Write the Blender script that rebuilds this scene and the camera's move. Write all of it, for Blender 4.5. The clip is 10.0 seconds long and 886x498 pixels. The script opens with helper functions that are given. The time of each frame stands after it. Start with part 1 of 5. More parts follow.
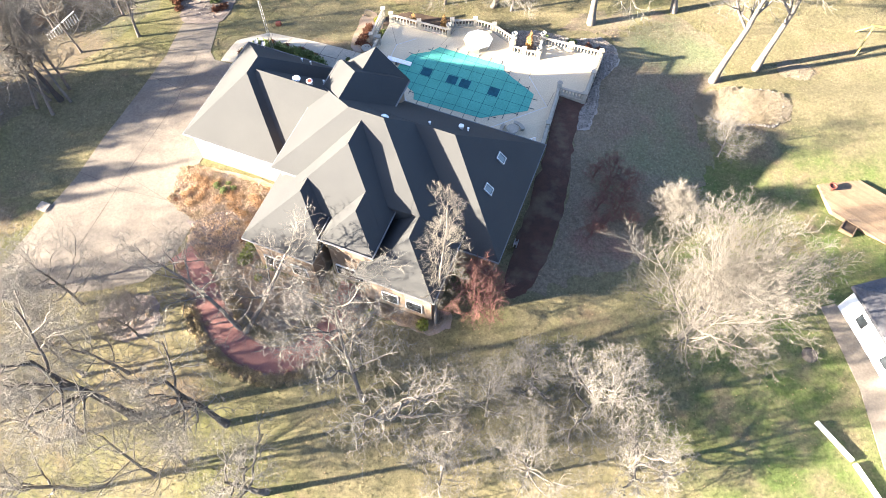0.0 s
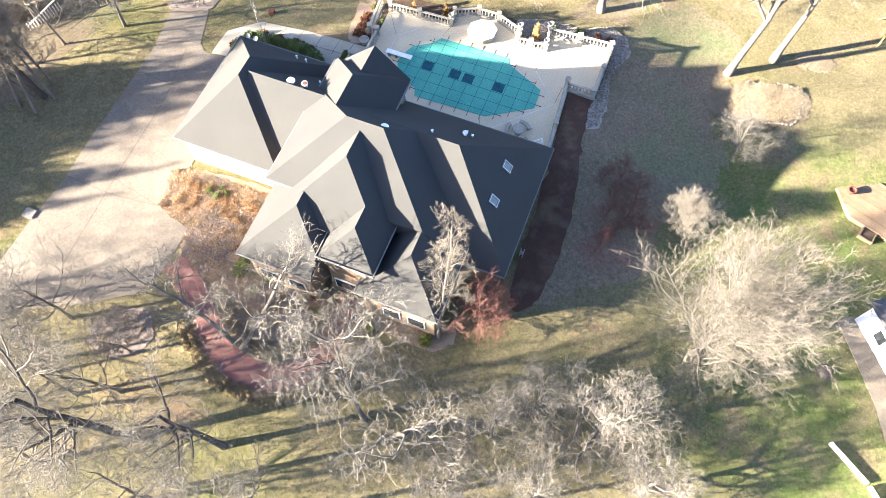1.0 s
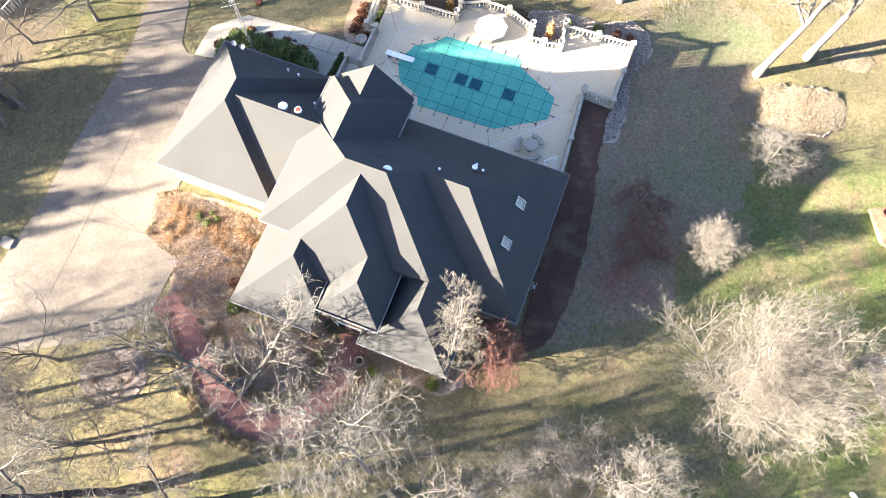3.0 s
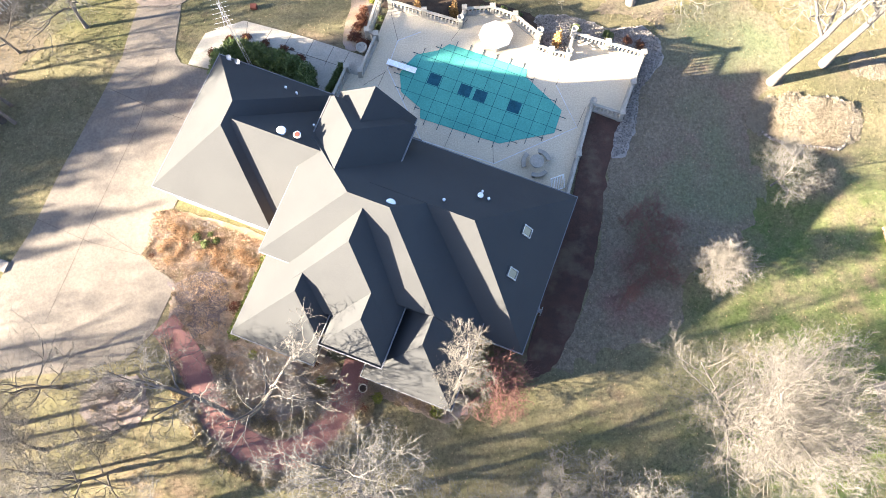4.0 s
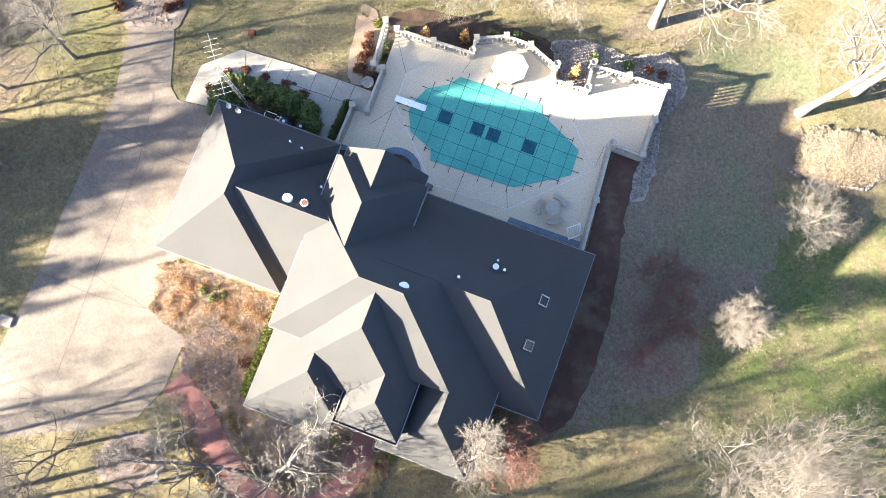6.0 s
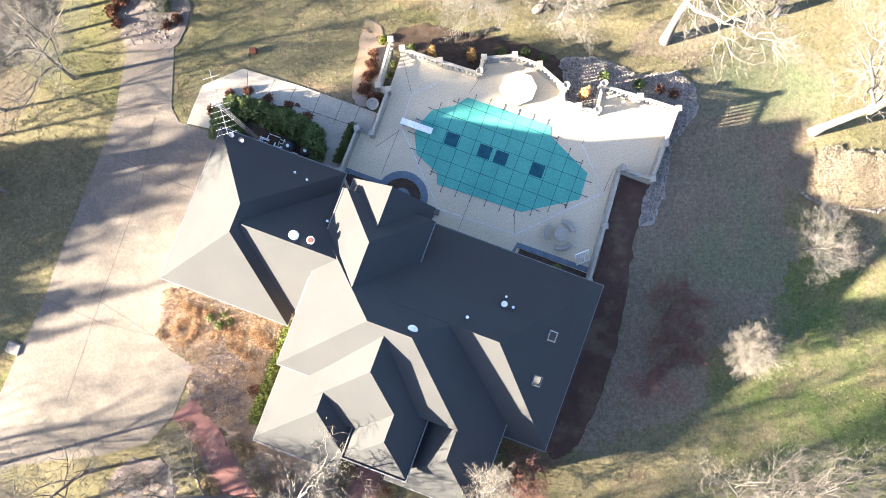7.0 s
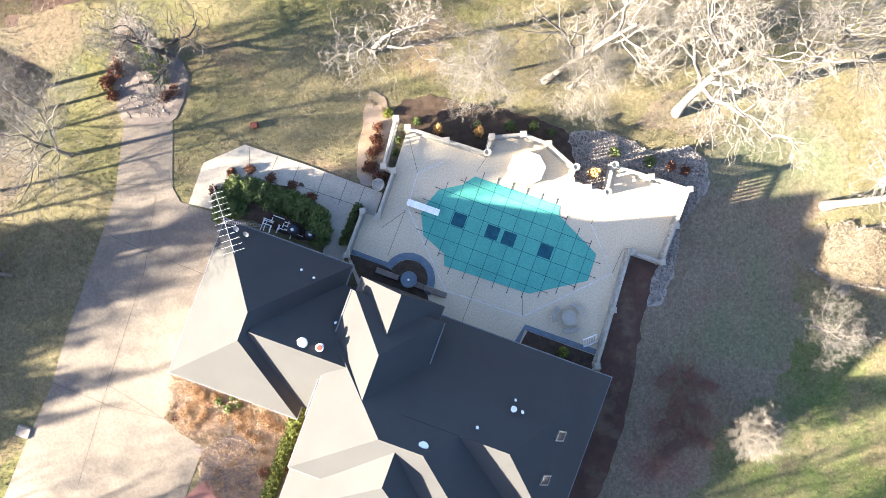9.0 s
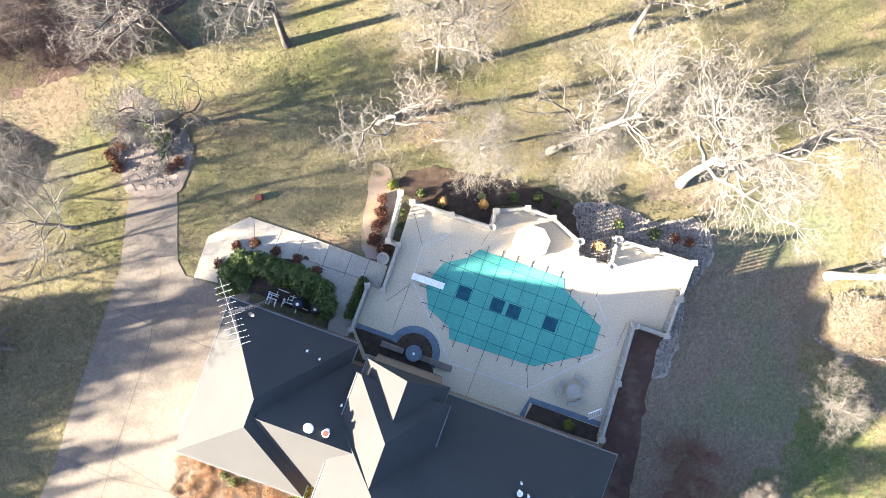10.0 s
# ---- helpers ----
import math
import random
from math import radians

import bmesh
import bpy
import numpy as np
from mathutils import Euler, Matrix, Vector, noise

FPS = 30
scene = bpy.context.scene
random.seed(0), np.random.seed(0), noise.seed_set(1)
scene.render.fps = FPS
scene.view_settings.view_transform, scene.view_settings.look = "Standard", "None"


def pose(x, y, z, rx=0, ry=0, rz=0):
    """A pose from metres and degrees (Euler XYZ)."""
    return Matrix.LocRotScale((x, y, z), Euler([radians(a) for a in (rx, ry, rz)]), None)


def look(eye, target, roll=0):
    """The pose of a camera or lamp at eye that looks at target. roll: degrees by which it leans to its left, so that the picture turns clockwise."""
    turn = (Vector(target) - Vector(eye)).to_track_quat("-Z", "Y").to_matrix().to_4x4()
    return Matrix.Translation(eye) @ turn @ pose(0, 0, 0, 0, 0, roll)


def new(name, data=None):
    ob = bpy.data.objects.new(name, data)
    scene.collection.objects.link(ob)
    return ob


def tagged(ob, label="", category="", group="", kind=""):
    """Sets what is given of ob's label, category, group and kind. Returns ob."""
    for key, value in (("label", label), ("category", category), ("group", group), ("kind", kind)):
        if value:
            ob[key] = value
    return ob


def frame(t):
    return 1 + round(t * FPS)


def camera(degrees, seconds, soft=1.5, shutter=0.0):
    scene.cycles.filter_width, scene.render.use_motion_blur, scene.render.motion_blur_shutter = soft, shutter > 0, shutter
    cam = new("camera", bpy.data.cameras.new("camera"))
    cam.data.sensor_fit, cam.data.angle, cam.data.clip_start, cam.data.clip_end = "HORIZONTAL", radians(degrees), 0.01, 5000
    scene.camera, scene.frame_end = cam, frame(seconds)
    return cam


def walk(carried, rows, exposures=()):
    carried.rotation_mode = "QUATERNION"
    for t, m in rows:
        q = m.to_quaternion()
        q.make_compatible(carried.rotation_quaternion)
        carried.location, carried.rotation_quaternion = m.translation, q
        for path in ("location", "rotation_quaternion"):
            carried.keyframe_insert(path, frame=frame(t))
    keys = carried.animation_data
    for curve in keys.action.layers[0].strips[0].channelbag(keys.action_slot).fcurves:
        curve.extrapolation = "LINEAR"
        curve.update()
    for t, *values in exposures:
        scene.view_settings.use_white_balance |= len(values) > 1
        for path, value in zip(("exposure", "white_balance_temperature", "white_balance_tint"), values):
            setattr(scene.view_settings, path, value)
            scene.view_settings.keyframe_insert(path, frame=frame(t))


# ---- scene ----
cam = camera(64.7, 10.0, soft=0.5)
STOPS = 4.1
METRES, EYE, TILT, LEAN, TURN = 51.0, 51.5, -61.6, 0.0, 0.0
ROWS = [
    (0.0, 0.0, 0.0, 0.0, -0.0, 0.0, 0.0),
    (0.5, -0.003, 0.0238, 0.0411, -0.06, -1.72, 0.03),
    (1.0, -0.0056, 0.0465, 0.0828, -0.05, -3.5, 0.08),
    (1.5, -0.0094, 0.0691, 0.1242, -0.11, -5.22, 0.13),
    (2.0, -0.0134, 0.0914, 0.1676, -0.16, -7.0, 0.19),
    (2.5, -0.0169, 0.1137, 0.2097, -0.26, -8.7, 0.23),
    (4.0, -0.0271, 0.179, 0.3432, -0.47, -13.95, 0.45),
    (4.5, -0.0304, 0.2009, 0.3899, -0.48, -15.75, 0.56),
    (5.0, -0.034, 0.2226, 0.4349, -0.49, -17.43, 0.63),
    (5.5, -0.037, 0.2437, 0.4803, -0.47, -19.08, 0.72),
    (7.0, -0.0477, 0.3104, 0.6138, -0.45, -24.11, 1.01),
    (7.5, -0.0509, 0.3347, 0.658, -0.49, -25.81, 1.09),
    (8.0, -0.0542, 0.358, 0.7017, -0.61, -27.44, 1.13),
    (8.5, -0.0569, 0.3831, 0.7462, -0.74, -28.7, 1.14),
    (9.0, -0.0592, 0.4082, 0.7926, -0.82, -28.69, 1.12),
    (9.5, -0.0617, 0.4341, 0.8398, -0.92, -28.69, 1.11),
    (10.0, -0.0646, 0.4577, 0.8863, -0.92, -28.6, 1.19),
]
walk(cam, [(t, pose(0, 0, EYE, TILT, LEAN, TURN) @ pose(METRES * x, METRES * y, METRES * z, 90 + pitch, roll, yaw)) for t, x, y, z, yaw, pitch, roll in ROWS],
     exposures=[(0.0, STOPS, 6500, 11), (10.0, STOPS, 6500, 11)])
TO_SUN = Vector((-math.cos(radians(11.5)) * math.cos(radians(17.2)), -math.sin(radians(11.5)) * math.cos(radians(17.2)), math.sin(radians(17.2))))
world = bpy.data.worlds.new("sky")
scene.world = world
world.use_nodes = True
sky = world.node_tree.nodes.new("ShaderNodeTexSky")
sky.sky_type = "NISHITA"
sky.sun_disc = False
sky.sun_elevation = radians(17.2)
sky.sun_rotation = radians(258.5)
sky.ozone_density, sky.dust_density, sky.air_density = 2.2, 0.9, 0.6
world.node_tree.links.new(sky.outputs[0], world.node_tree.nodes["Background"].inputs[0])
world.node_tree.nodes["Background"].inputs[1].default_value = 0.053
sun = new("sun", bpy.data.lights.new("sun", "SUN"))
sun.data.energy, sun.data.angle, sun.data.color = 4.9, radians(1.0), (1.0, 0.885, 0.715)
sun.matrix_world = look(TO_SUN * 200, (0, 0, 0))


# ---- materials ----
def mat(name, base, second=None, rough=0.85, scale=1.0, fine=12.0, bump=0.2, mix=(0.35, 0.65), metal=0.0, third=None, third_scale=0.15, stretch=None, per_object=0.0, third_mix=(0.5, 0.65), bump_dist=0.02, per_piece=False):
    m = bpy.data.materials.new(name)
    m.use_nodes = True
    t = m.node_tree
    b = t.nodes["Principled BSDF"]
    b.inputs["Roughness"].default_value, b.inputs["Metallic"].default_value = rough, metal
    b.inputs["Specular IOR Level"].default_value = 0.12 if rough > 0.6 else 0.4
    second = second or tuple(c * 0.7 for c in base)
    co = t.nodes.new("ShaderNodeTexCoord").outputs["Object"]
    if stretch:
        mp = t.nodes.new("ShaderNodeMapping")
        mp.inputs["Scale"].default_value = stretch
        t.links.new(co, mp.inputs["Vector"])
        co = mp.outputs[0]

    def noise_of(s, detail=6, lo=0.35, hi=0.65, rough_=0.6):
        n = t.nodes.new("ShaderNodeTexNoise")
        n.inputs["Scale"].default_value, n.inputs["Detail"].default_value, n.inputs["Roughness"].default_value = s, detail, rough_
        t.links.new(co, n.inputs["Vector"])
        r = t.nodes.new("ShaderNodeMapRange")
        r.inputs["From Min"].default_value, r.inputs["From Max"].default_value = lo, hi
        t.links.new(n.outputs["Fac"], r.inputs["Value"])
        return n.outputs["Fac"], r.outputs[0]

    def mixed(f, a, c):
        x = t.nodes.new("ShaderNodeMix")
        x.data_type = "RGBA"
        t.links.new(f, x.inputs["Factor"])
        for sock, val in ((x.inputs[6], a), (x.inputs[7], c)):
            if isinstance(val, tuple):
                sock.default_value = (*val, 1)
            else:
                t.links.new(val, sock)
        return x.outputs[2]

    _, f1 = noise_of(scale, 5, *mix)
    col = mixed(f1, base, second)
    if third:
        _, f3 = noise_of(third_scale, 4, *third_mix)
        col = mixed(f3, col, third)
    raw, f2 = noise_of(fine, 8, 0.3, 0.7, 0.7)
    hs = t.nodes.new("ShaderNodeHueSaturation")
    ml = t.nodes.new("ShaderNodeMapRange")
    ml.inputs["To Min"].default_value, ml.inputs["To Max"].default_value = 0.78, 1.22
    t.links.new(f2, ml.inputs["Value"])
    val = ml.outputs[0]
    if per_object:
        oi = t.nodes.new("ShaderNodeNewGeometry" if per_piece else "ShaderNodeObjectInfo")
        pr = t.nodes.new("ShaderNodeMapRange")
        pr.inputs["To Min"].default_value, pr.inputs["To Max"].default_value = 1 - per_object, 1 + per_object
        t.links.new(oi.outputs["Random Per Island" if per_piece else "Random"], pr.inputs["Value"])
        mm = t.nodes.new("ShaderNodeMath")
        mm.operation = "MULTIPLY"
        t.links.new(val, mm.inputs[0])
        t.links.new(pr.outputs[0], mm.inputs[1])
        val = mm.outputs[0]
    t.links.new(val, hs.inputs["Value"])
    t.links.new(col, hs.inputs["Color"])
    t.links.new(hs.outputs[0], b.inputs["Base Color"])
    if bump:
        bp = t.nodes.new("ShaderNodeBump")
        bp.inputs["Strength"].default_value, bp.inputs["Distance"].default_value = bump, bump_dist
        t.links.new(raw, bp.inputs["Height"])
        t.links.new(bp.outputs[0], b.inputs["Normal"])
    return m


M_GRASS = bpy.data.materials.new("dormant_grass")
M_GRASS.use_nodes = True


def grass_nodes(t, straw, olive, green, brown, lush=False):
    b = t.nodes["Principled BSDF"]
    b.inputs["Roughness"].default_value, b.inputs["Specular IOR Level"].default_value = 0.95, 0.08
    co = t.nodes.new("ShaderNodeTexCoord").outputs["Object"]

    def field(scale, detail, lo, hi, rough=0.65, a=0.0, z=1.0):
        n = t.nodes.new("ShaderNodeTexNoise")
        n.inputs["Scale"].default_value, n.inputs["Detail"].default_value, n.inputs["Roughness"].default_value = scale, detail, rough
        t.links.new(co, n.inputs["Vector"])
        r = t.nodes.new("ShaderNodeMapRange")
        for key, v in (("From Min", lo), ("From Max", hi), ("To Min", a), ("To Max", z)):
            r.inputs[key].default_value = v
        t.links.new(n.outputs["Fac"], r.inputs["Value"])
        return n.outputs["Fac"], r.outputs[0]

    def blend(f, a, c):
        x = t.nodes.new("ShaderNodeMix")
        x.data_type = "RGBA"
        t.links.new(f, x.inputs["Factor"])
        for sock, val in ((x.inputs[6], a), (x.inputs[7], c)):
            if isinstance(val, tuple):
                sock.default_value = (*val, 1)
            else:
                t.links.new(val, sock)
        return x.outputs[2]

    col = blend(field(0.4, 9, 0.3, 0.7, 0.7)[1], straw, olive)
    col = blend(field(0.06, 3, 0.5, 0.64)[1], col, green)
    col = blend(field(0.11, 5, 0.55, 0.66)[1], col, brown)
    if lush:
        # the watered lawn in the east stays greener
        xyz = t.nodes.new("ShaderNodeSeparateXYZ")
        t.links.new(co, xyz.inputs[0])
        f = field(0.35, 6, 0.36, 0.62)[1]
        for axis, lo, hi in (("X", 11.0, 24.0), ("Y", 44.0, 34.0)):
            g_ = t.nodes.new("ShaderNodeMapRange")
            g_.interpolation_type = "SMOOTHSTEP"
            g_.inputs["From Min"].default_value, g_.inputs["From Max"].default_value = lo, hi
            t.links.new(xyz.outputs[axis], g_.inputs["Value"])
            mu = t.nodes.new("ShaderNodeMath")
            mu.operation = "MULTIPLY"
            t.links.new(f, mu.inputs[0])
            t.links.new(g_.outputs[0], mu.inputs[1])
            f = mu.outputs[0]
        col = blend(f, col, (0.072, 0.094, 0.03))
    raw, fine = field(3.6, 10, 0.34, 0.66, 0.95, 0.25, 1.8)
    hs = t.nodes.new("ShaderNodeHueSaturation")
    t.links.new(fine, hs.inputs["Value"])
    t.links.new(col, hs.inputs["Color"])
    t.links.new(hs.outputs[0], b.inputs["Base Color"])
    bp = t.nodes.new("ShaderNodeBump")
    bp.inputs["Strength"].default_value, bp.inputs["Distance"].default_value = 0.55, 0.035
    t.links.new(raw, bp.inputs["Height"])
    t.links.new(bp.outputs[0], b.inputs["Normal"])


grass_nodes(M_GRASS.node_tree, (0.142, 0.119, 0.071), (0.094, 0.086, 0.046), (0.095, 0.093, 0.040), (0.135, 0.10, 0.066), True)
M_THATCH = bpy.data.materials.new("bare_thatch")
M_THATCH.use_nodes = True
M_WOODS = bpy.data.materials.new("woodland_floor")
M_WOODS.use_nodes = True
grass_nodes(M_WOODS.node_tree, (0.12, 0.094, 0.066), (0.092, 0.078, 0.054), (0.075, 0.08, 0.042), (0.11, 0.076, 0.058))
grass_nodes(M_THATCH.node_tree, (0.155, 0.12, 0.086), (0.118, 0.098, 0.068), (0.104, 0.113, 0.064), (0.14, 0.088, 0.069))
M_SHINGLE = mat("asphalt_shingle", (0.048, 0.0485, 0.0485), (0.0435, 0.044, 0.0445), 0.95, 0.35, 22.0, 0.15)
M_SHINGLE.node_tree.nodes["Principled BSDF"].inputs["Specular IOR Level"].default_value = 0.04
M_CONCRETE = mat("driveway_concrete", (0.142, 0.122, 0.102), (0.116, 0.1, 0.085), 0.85, 0.35, 5.0, 0.1, third=(0.165, 0.142, 0.118), third_scale=0.12)
M_DECK = mat("pool_deck_concrete", (0.52, 0.435, 0.31), (0.475, 0.40, 0.29), 0.8, 0.5, 8.0, 0.08)
M_WALK = mat("walkway_concrete", (0.33, 0.295, 0.24), (0.28, 0.25, 0.205), 0.85, 0.6, 7.0, 0.1)
M_STONE = mat("cast_stone", (0.33, 0.30, 0.25), (0.26, 0.24, 0.20), 0.8, 2.0, 20.0, 0.2)
M_BRICK = mat("brick_wall", (0.20, 0.148, 0.108), (0.17, 0.122, 0.09), 0.9, 3.0, 25.0, 0.2)
M_PATH = mat("red_concrete", (0.19, 0.092, 0.08), (0.155, 0.08, 0.072), 0.85, 0.7, 9.0, 0.15)
M_COVER = mat("pool_cover_mesh", (0.075, 0.305, 0.25), (0.06, 0.262, 0.22), 0.7, 0.4, 10.0, 0.05)
M_STRAP = mat("webbing_strap", (0.02, 0.12, 0.13), None, 0.8)
M_WHITE = mat("white_paint", (0.75, 0.74, 0.72), (0.65, 0.64, 0.62), 0.5, 1.0, 10.0, 0.05)
M_BARK = mat("pale_bark", (0.15, 0.132, 0.116), (0.085, 0.076, 0.068), 0.9, 1.5, 14.0, 0.4)
M_GREYBARK = mat("grey_bark", (0.115, 0.102, 0.092), (0.06, 0.054, 0.05), 0.9, 1.5, 14.0, 0.4)
M_DARKBARK = mat("dark_bark", (0.0715, 0.0633, 0.0578), (0.044, 0.0385, 0.0358), 0.9, 1.5, 14.0, 0.5)
M_TWIG = mat("pale_twigs", (0.158, 0.142, 0.124), (0.115, 0.108, 0.096), 0.9, 0.4, 6.0, 0.0)
M_SOFTTWIG = mat("soft_pale_twigs", (0.13, 0.117, 0.10), (0.10, 0.09, 0.078), 0.9, 0.4, 6.0, 0.0)
M_ORANGE = mat("orange_tan_stems", (0.30, 0.175, 0.09), (0.25, 0.175, 0.11), 0.9, 1.0, 8.0, 0.0, per_object=0.2)
M_GREYLITTER = mat("grey_groundcover", (0.15, 0.125, 0.12), (0.105, 0.09, 0.09), 0.95, 1.2, 9.0, 0.2, bump_dist=0.05)
M_PURPLETWIG = mat("purple_brown_twigs", (0.085, 0.058, 0.055), (0.06, 0.046, 0.046), 0.9, 0.6, 6.0, 0.0)
M_REDTWIG = mat("reddish_twigs", (0.156, 0.072, 0.06), (0.132, 0.078, 0.066), 0.9, 0.6, 6.0, 0.0)

M_RUSTLEAF = mat("rusty_fallen_leaves", (0.075, 0.05, 0.042), (0.05, 0.036, 0.034), 0.95, 0.8, 7.0, 0.4, third=(0.10, 0.082, 0.05), third_scale=0.2)
M_MULCH = mat("bark_mulch", (0.045, 0.0312, 0.024), (0.072, 0.051, 0.036), 0.95, 2.0, 18.0, 0.6)
M_STRIP = mat("wall_side_mulch", (0.078, 0.042, 0.031), (0.055, 0.034, 0.027), 0.95, 1.2, 14.0, 0.6, third=(0.10, 0.072, 0.05), third_scale=0.4)
M_LITTER = mat("fallen_leaves", (0.26, 0.18, 0.115), (0.20, 0.165, 0.145), 0.95, 0.45, 9.0, 0.2, third=(0.18, 0.142, 0.085), third_scale=0.5, bump_dist=0.03)
M_EVERGREEN = mat("evergreen_leaves", (0.105, 0.135, 0.034), (0.065, 0.092, 0.025), 0.6, 2.0, 8.0, 0.0, per_object=0.15)
M_YELLOWLEAF = mat("yellow_green_leaves", (0.19, 0.19, 0.04), (0.12, 0.14, 0.03), 0.7, 2.0, 8.0, 0.0, per_object=0.15)
M_DRY = mat("dry_foliage", (0.29, 0.21, 0.125), (0.22, 0.16, 0.10), 0.9, 1.0, 8.0, 0.0, per_object=0.25)
M_RUST = mat("rust_foliage", (0.13, 0.0553, 0.0325), (0.0975, 0.0455, 0.0292), 0.9, 1.0, 8.0, 0.0, per_object=0.2)
M_TANCONE = mat("tan_dry_needles", (0.34, 0.20, 0.08), (0.26, 0.15, 0.06), 0.9, 1.0, 8.0, 0.0, per_object=0.15)
M_PAMPAS = mat("straw_grass", (0.19, 0.158, 0.114), (0.16, 0.131, 0.093), 0.9, 1.0, 8.0, 0.0, per_object=0.1)
M_PEBBLE = mat("river_stones", (0.205, 0.18, 0.155), (0.135, 0.12, 0.108), 0.8, 3.0, 20.0, 0.2, per_object=0.45, per_piece=True)
M_SLATE = mat("blue_slate", (0.128, 0.165, 0.195), (0.0975, 0.128, 0.158), 0.7, 2.0, 15.0, 0.1)
M_FLAG = mat("flagstone", (0.15, 0.125, 0.11), (0.115, 0.096, 0.086), 0.85, 1.5, 12.0, 0.2, per_object=0.15)
M_METAL = mat("galvanised_metal", (0.28, 0.28, 0.29), (0.22, 0.22, 0.23), 0.4, 3.0, 20.0, 0.0, metal=0.7)
M_ALU = mat("white_enamel", (0.8, 0.8, 0.79), (0.7, 0.7, 0.69), 0.45, 2.0, 12.0, 0.0)
M_DARK = mat("dark_metal", (0.03, 0.03, 0.035), None, 0.5, 2.0, 12.0, 0.0)
M_REDPAINT = mat("red_clay", (0.12, 0.04, 0.03), (0.09, 0.034, 0.027), 0.7, 2.0, 12.0, 0.05)
M_SEAL = mat("white_joint_sealant", (0.576, 0.576, 0.56), None, 0.7, 2.0, 12.0, 0.0)
M_JOINT = mat("dark_joint", (0.115, 0.0975, 0.0825), None, 0.9, 2.0, 12.0, 0.0)
M_MESHSQ = mat("dark_mesh_panel", (0.016, 0.08, 0.112), None, 0.7, 2.0, 12.0, 0.0)
M_TIMBER = mat("weathered_timber", (0.185, 0.128, 0.082), (0.15, 0.108, 0.072), 0.85, 1.0, 9.0, 0.15, per_object=0.15)
M_GREYROOF = mat("grey_shingle", (0.078, 0.078, 0.084), (0.054, 0.054, 0.06), 0.9, 4.0, 14.0, 0.2)
M_YELLOW = mat("yellow_paint", (0.33, 0.24, 0.06), None, 0.6, 2.0, 12.0, 0.0)
M_STALK = mat("dry_stalks", (0.38, 0.265, 0.165), (0.31, 0.245, 0.185), 0.95, 0.5, 9.0, 0.0, third=(0.15, 0.13, 0.122), third_scale=0.35)
M_GLASS = bpy.data.materials.new("window_glass")
M_GLASS.use_nodes = True
g = M_GLASS.node_tree.nodes["Principled BSDF"]
g.inputs["Base Color"].default_value, g.inputs["Roughness"].default_value, g.inputs["Metallic"].default_value = (0.03, 0.035, 0.04, 1), 0.06, 0.0


# ---- builders ----
def mesh_of(name, bm):
    me = bpy.data.meshes.new(name)
    bmesh.ops.recalc_face_normals(bm, faces=bm.faces)
    bm.to_mesh(me)
    bm.free()
    return me


def part(name, bm, material, parent=None, label=""):
    me = mesh_of(name, bm) if isinstance(bm, bmesh.types.BMesh) else bm
    if material and not me.materials:
        me.materials.append(material)
    ob = new(name, me)
    if parent:
        ob.parent = parent
    if label:
        ob["label"] = label
    return ob


def thing(name, label, category, group="", kind="", at=(0, 0, 0)):
    ob = new(name)
    ob.empty_display_size = 0.2
    ob.location = at
    return tagged(ob, label, category, group, kind)


def box(bm, x0, x1, y0, y1, z0, z1, m=None):
    r = bmesh.ops.create_cube(bm, size=1)
    mm = Matrix.Translation(((x0 + x1) / 2, (y0 + y1) / 2, (z0 + z1) / 2)) @ Matrix.Diagonal((x1 - x0, y1 - y0, z1 - z0, 1))
    bmesh.ops.transform(bm, matrix=(m or Matrix()) @ mm, verts=r["verts"])
    return r["verts"]


def smooth(a, b, x):
    s = min(1, max(0, (x - a) / (b - a)))
    return s * s * (3 - 2 * s)


def ground_z(x, y):
    east = smooth(9, 26, x) * smooth(20, 40, y)
    north = smooth(49, 57, y)
    drive = 0.3 * smooth(-17, -26, x)
    rise = 1.1 * smooth(24.5, 30, x) * smooth(49, 44, y) * smooth(30, 38, y)
    return rise - max(1.8 * east, 1.55 * north) - drive * (1 - north) + 0.06 * noise.noise((x * 0.12, y * 0.12, 0)) - 0.06


def spline(points, n=6, closed=False):
    pts, out = [Vector(p) for p in points], []
    last = len(pts) if closed else len(pts) - 1
    for i in range(last):
        p = [pts[(i + k) % len(pts)] if closed else pts[min(max(i + k, 0), len(pts) - 1)] for k in (-1, 0, 1, 2)]
        for j in range(n):
            s = j / n
            out.append(0.5 * (2 * p[1] + (p[2] - p[0]) * s + (2 * p[0] - 5 * p[1] + 4 * p[2] - p[3]) * s * s + (3 * p[1] - p[0] - 3 * p[2] + p[3]) * s ** 3))
    if not closed:
        out.append(pts[-1])
    return out


def poly(points, z0, z1, bevel=0.0):
    """A flat slab with the outline given."""
    bm = bmesh.new()
    f = bm.faces.new([bm.verts.new((p[0], p[1], z1)) for p in points])
    r = bmesh.ops.extrude_face_region(bm, geom=[f])
    bmesh.ops.translate(bm, vec=(0, 0, z0 - z1), verts=[g for g in r["geom"] if isinstance(g, bmesh.types.BMVert)])
    if bevel:
        bmesh.ops.bevel(bm, geom=[e for e in bm.edges if all(v.co.z > (z0 + z1) / 2 for v in e.verts)], offset=bevel, segments=1, affect="EDGES")
    return bm


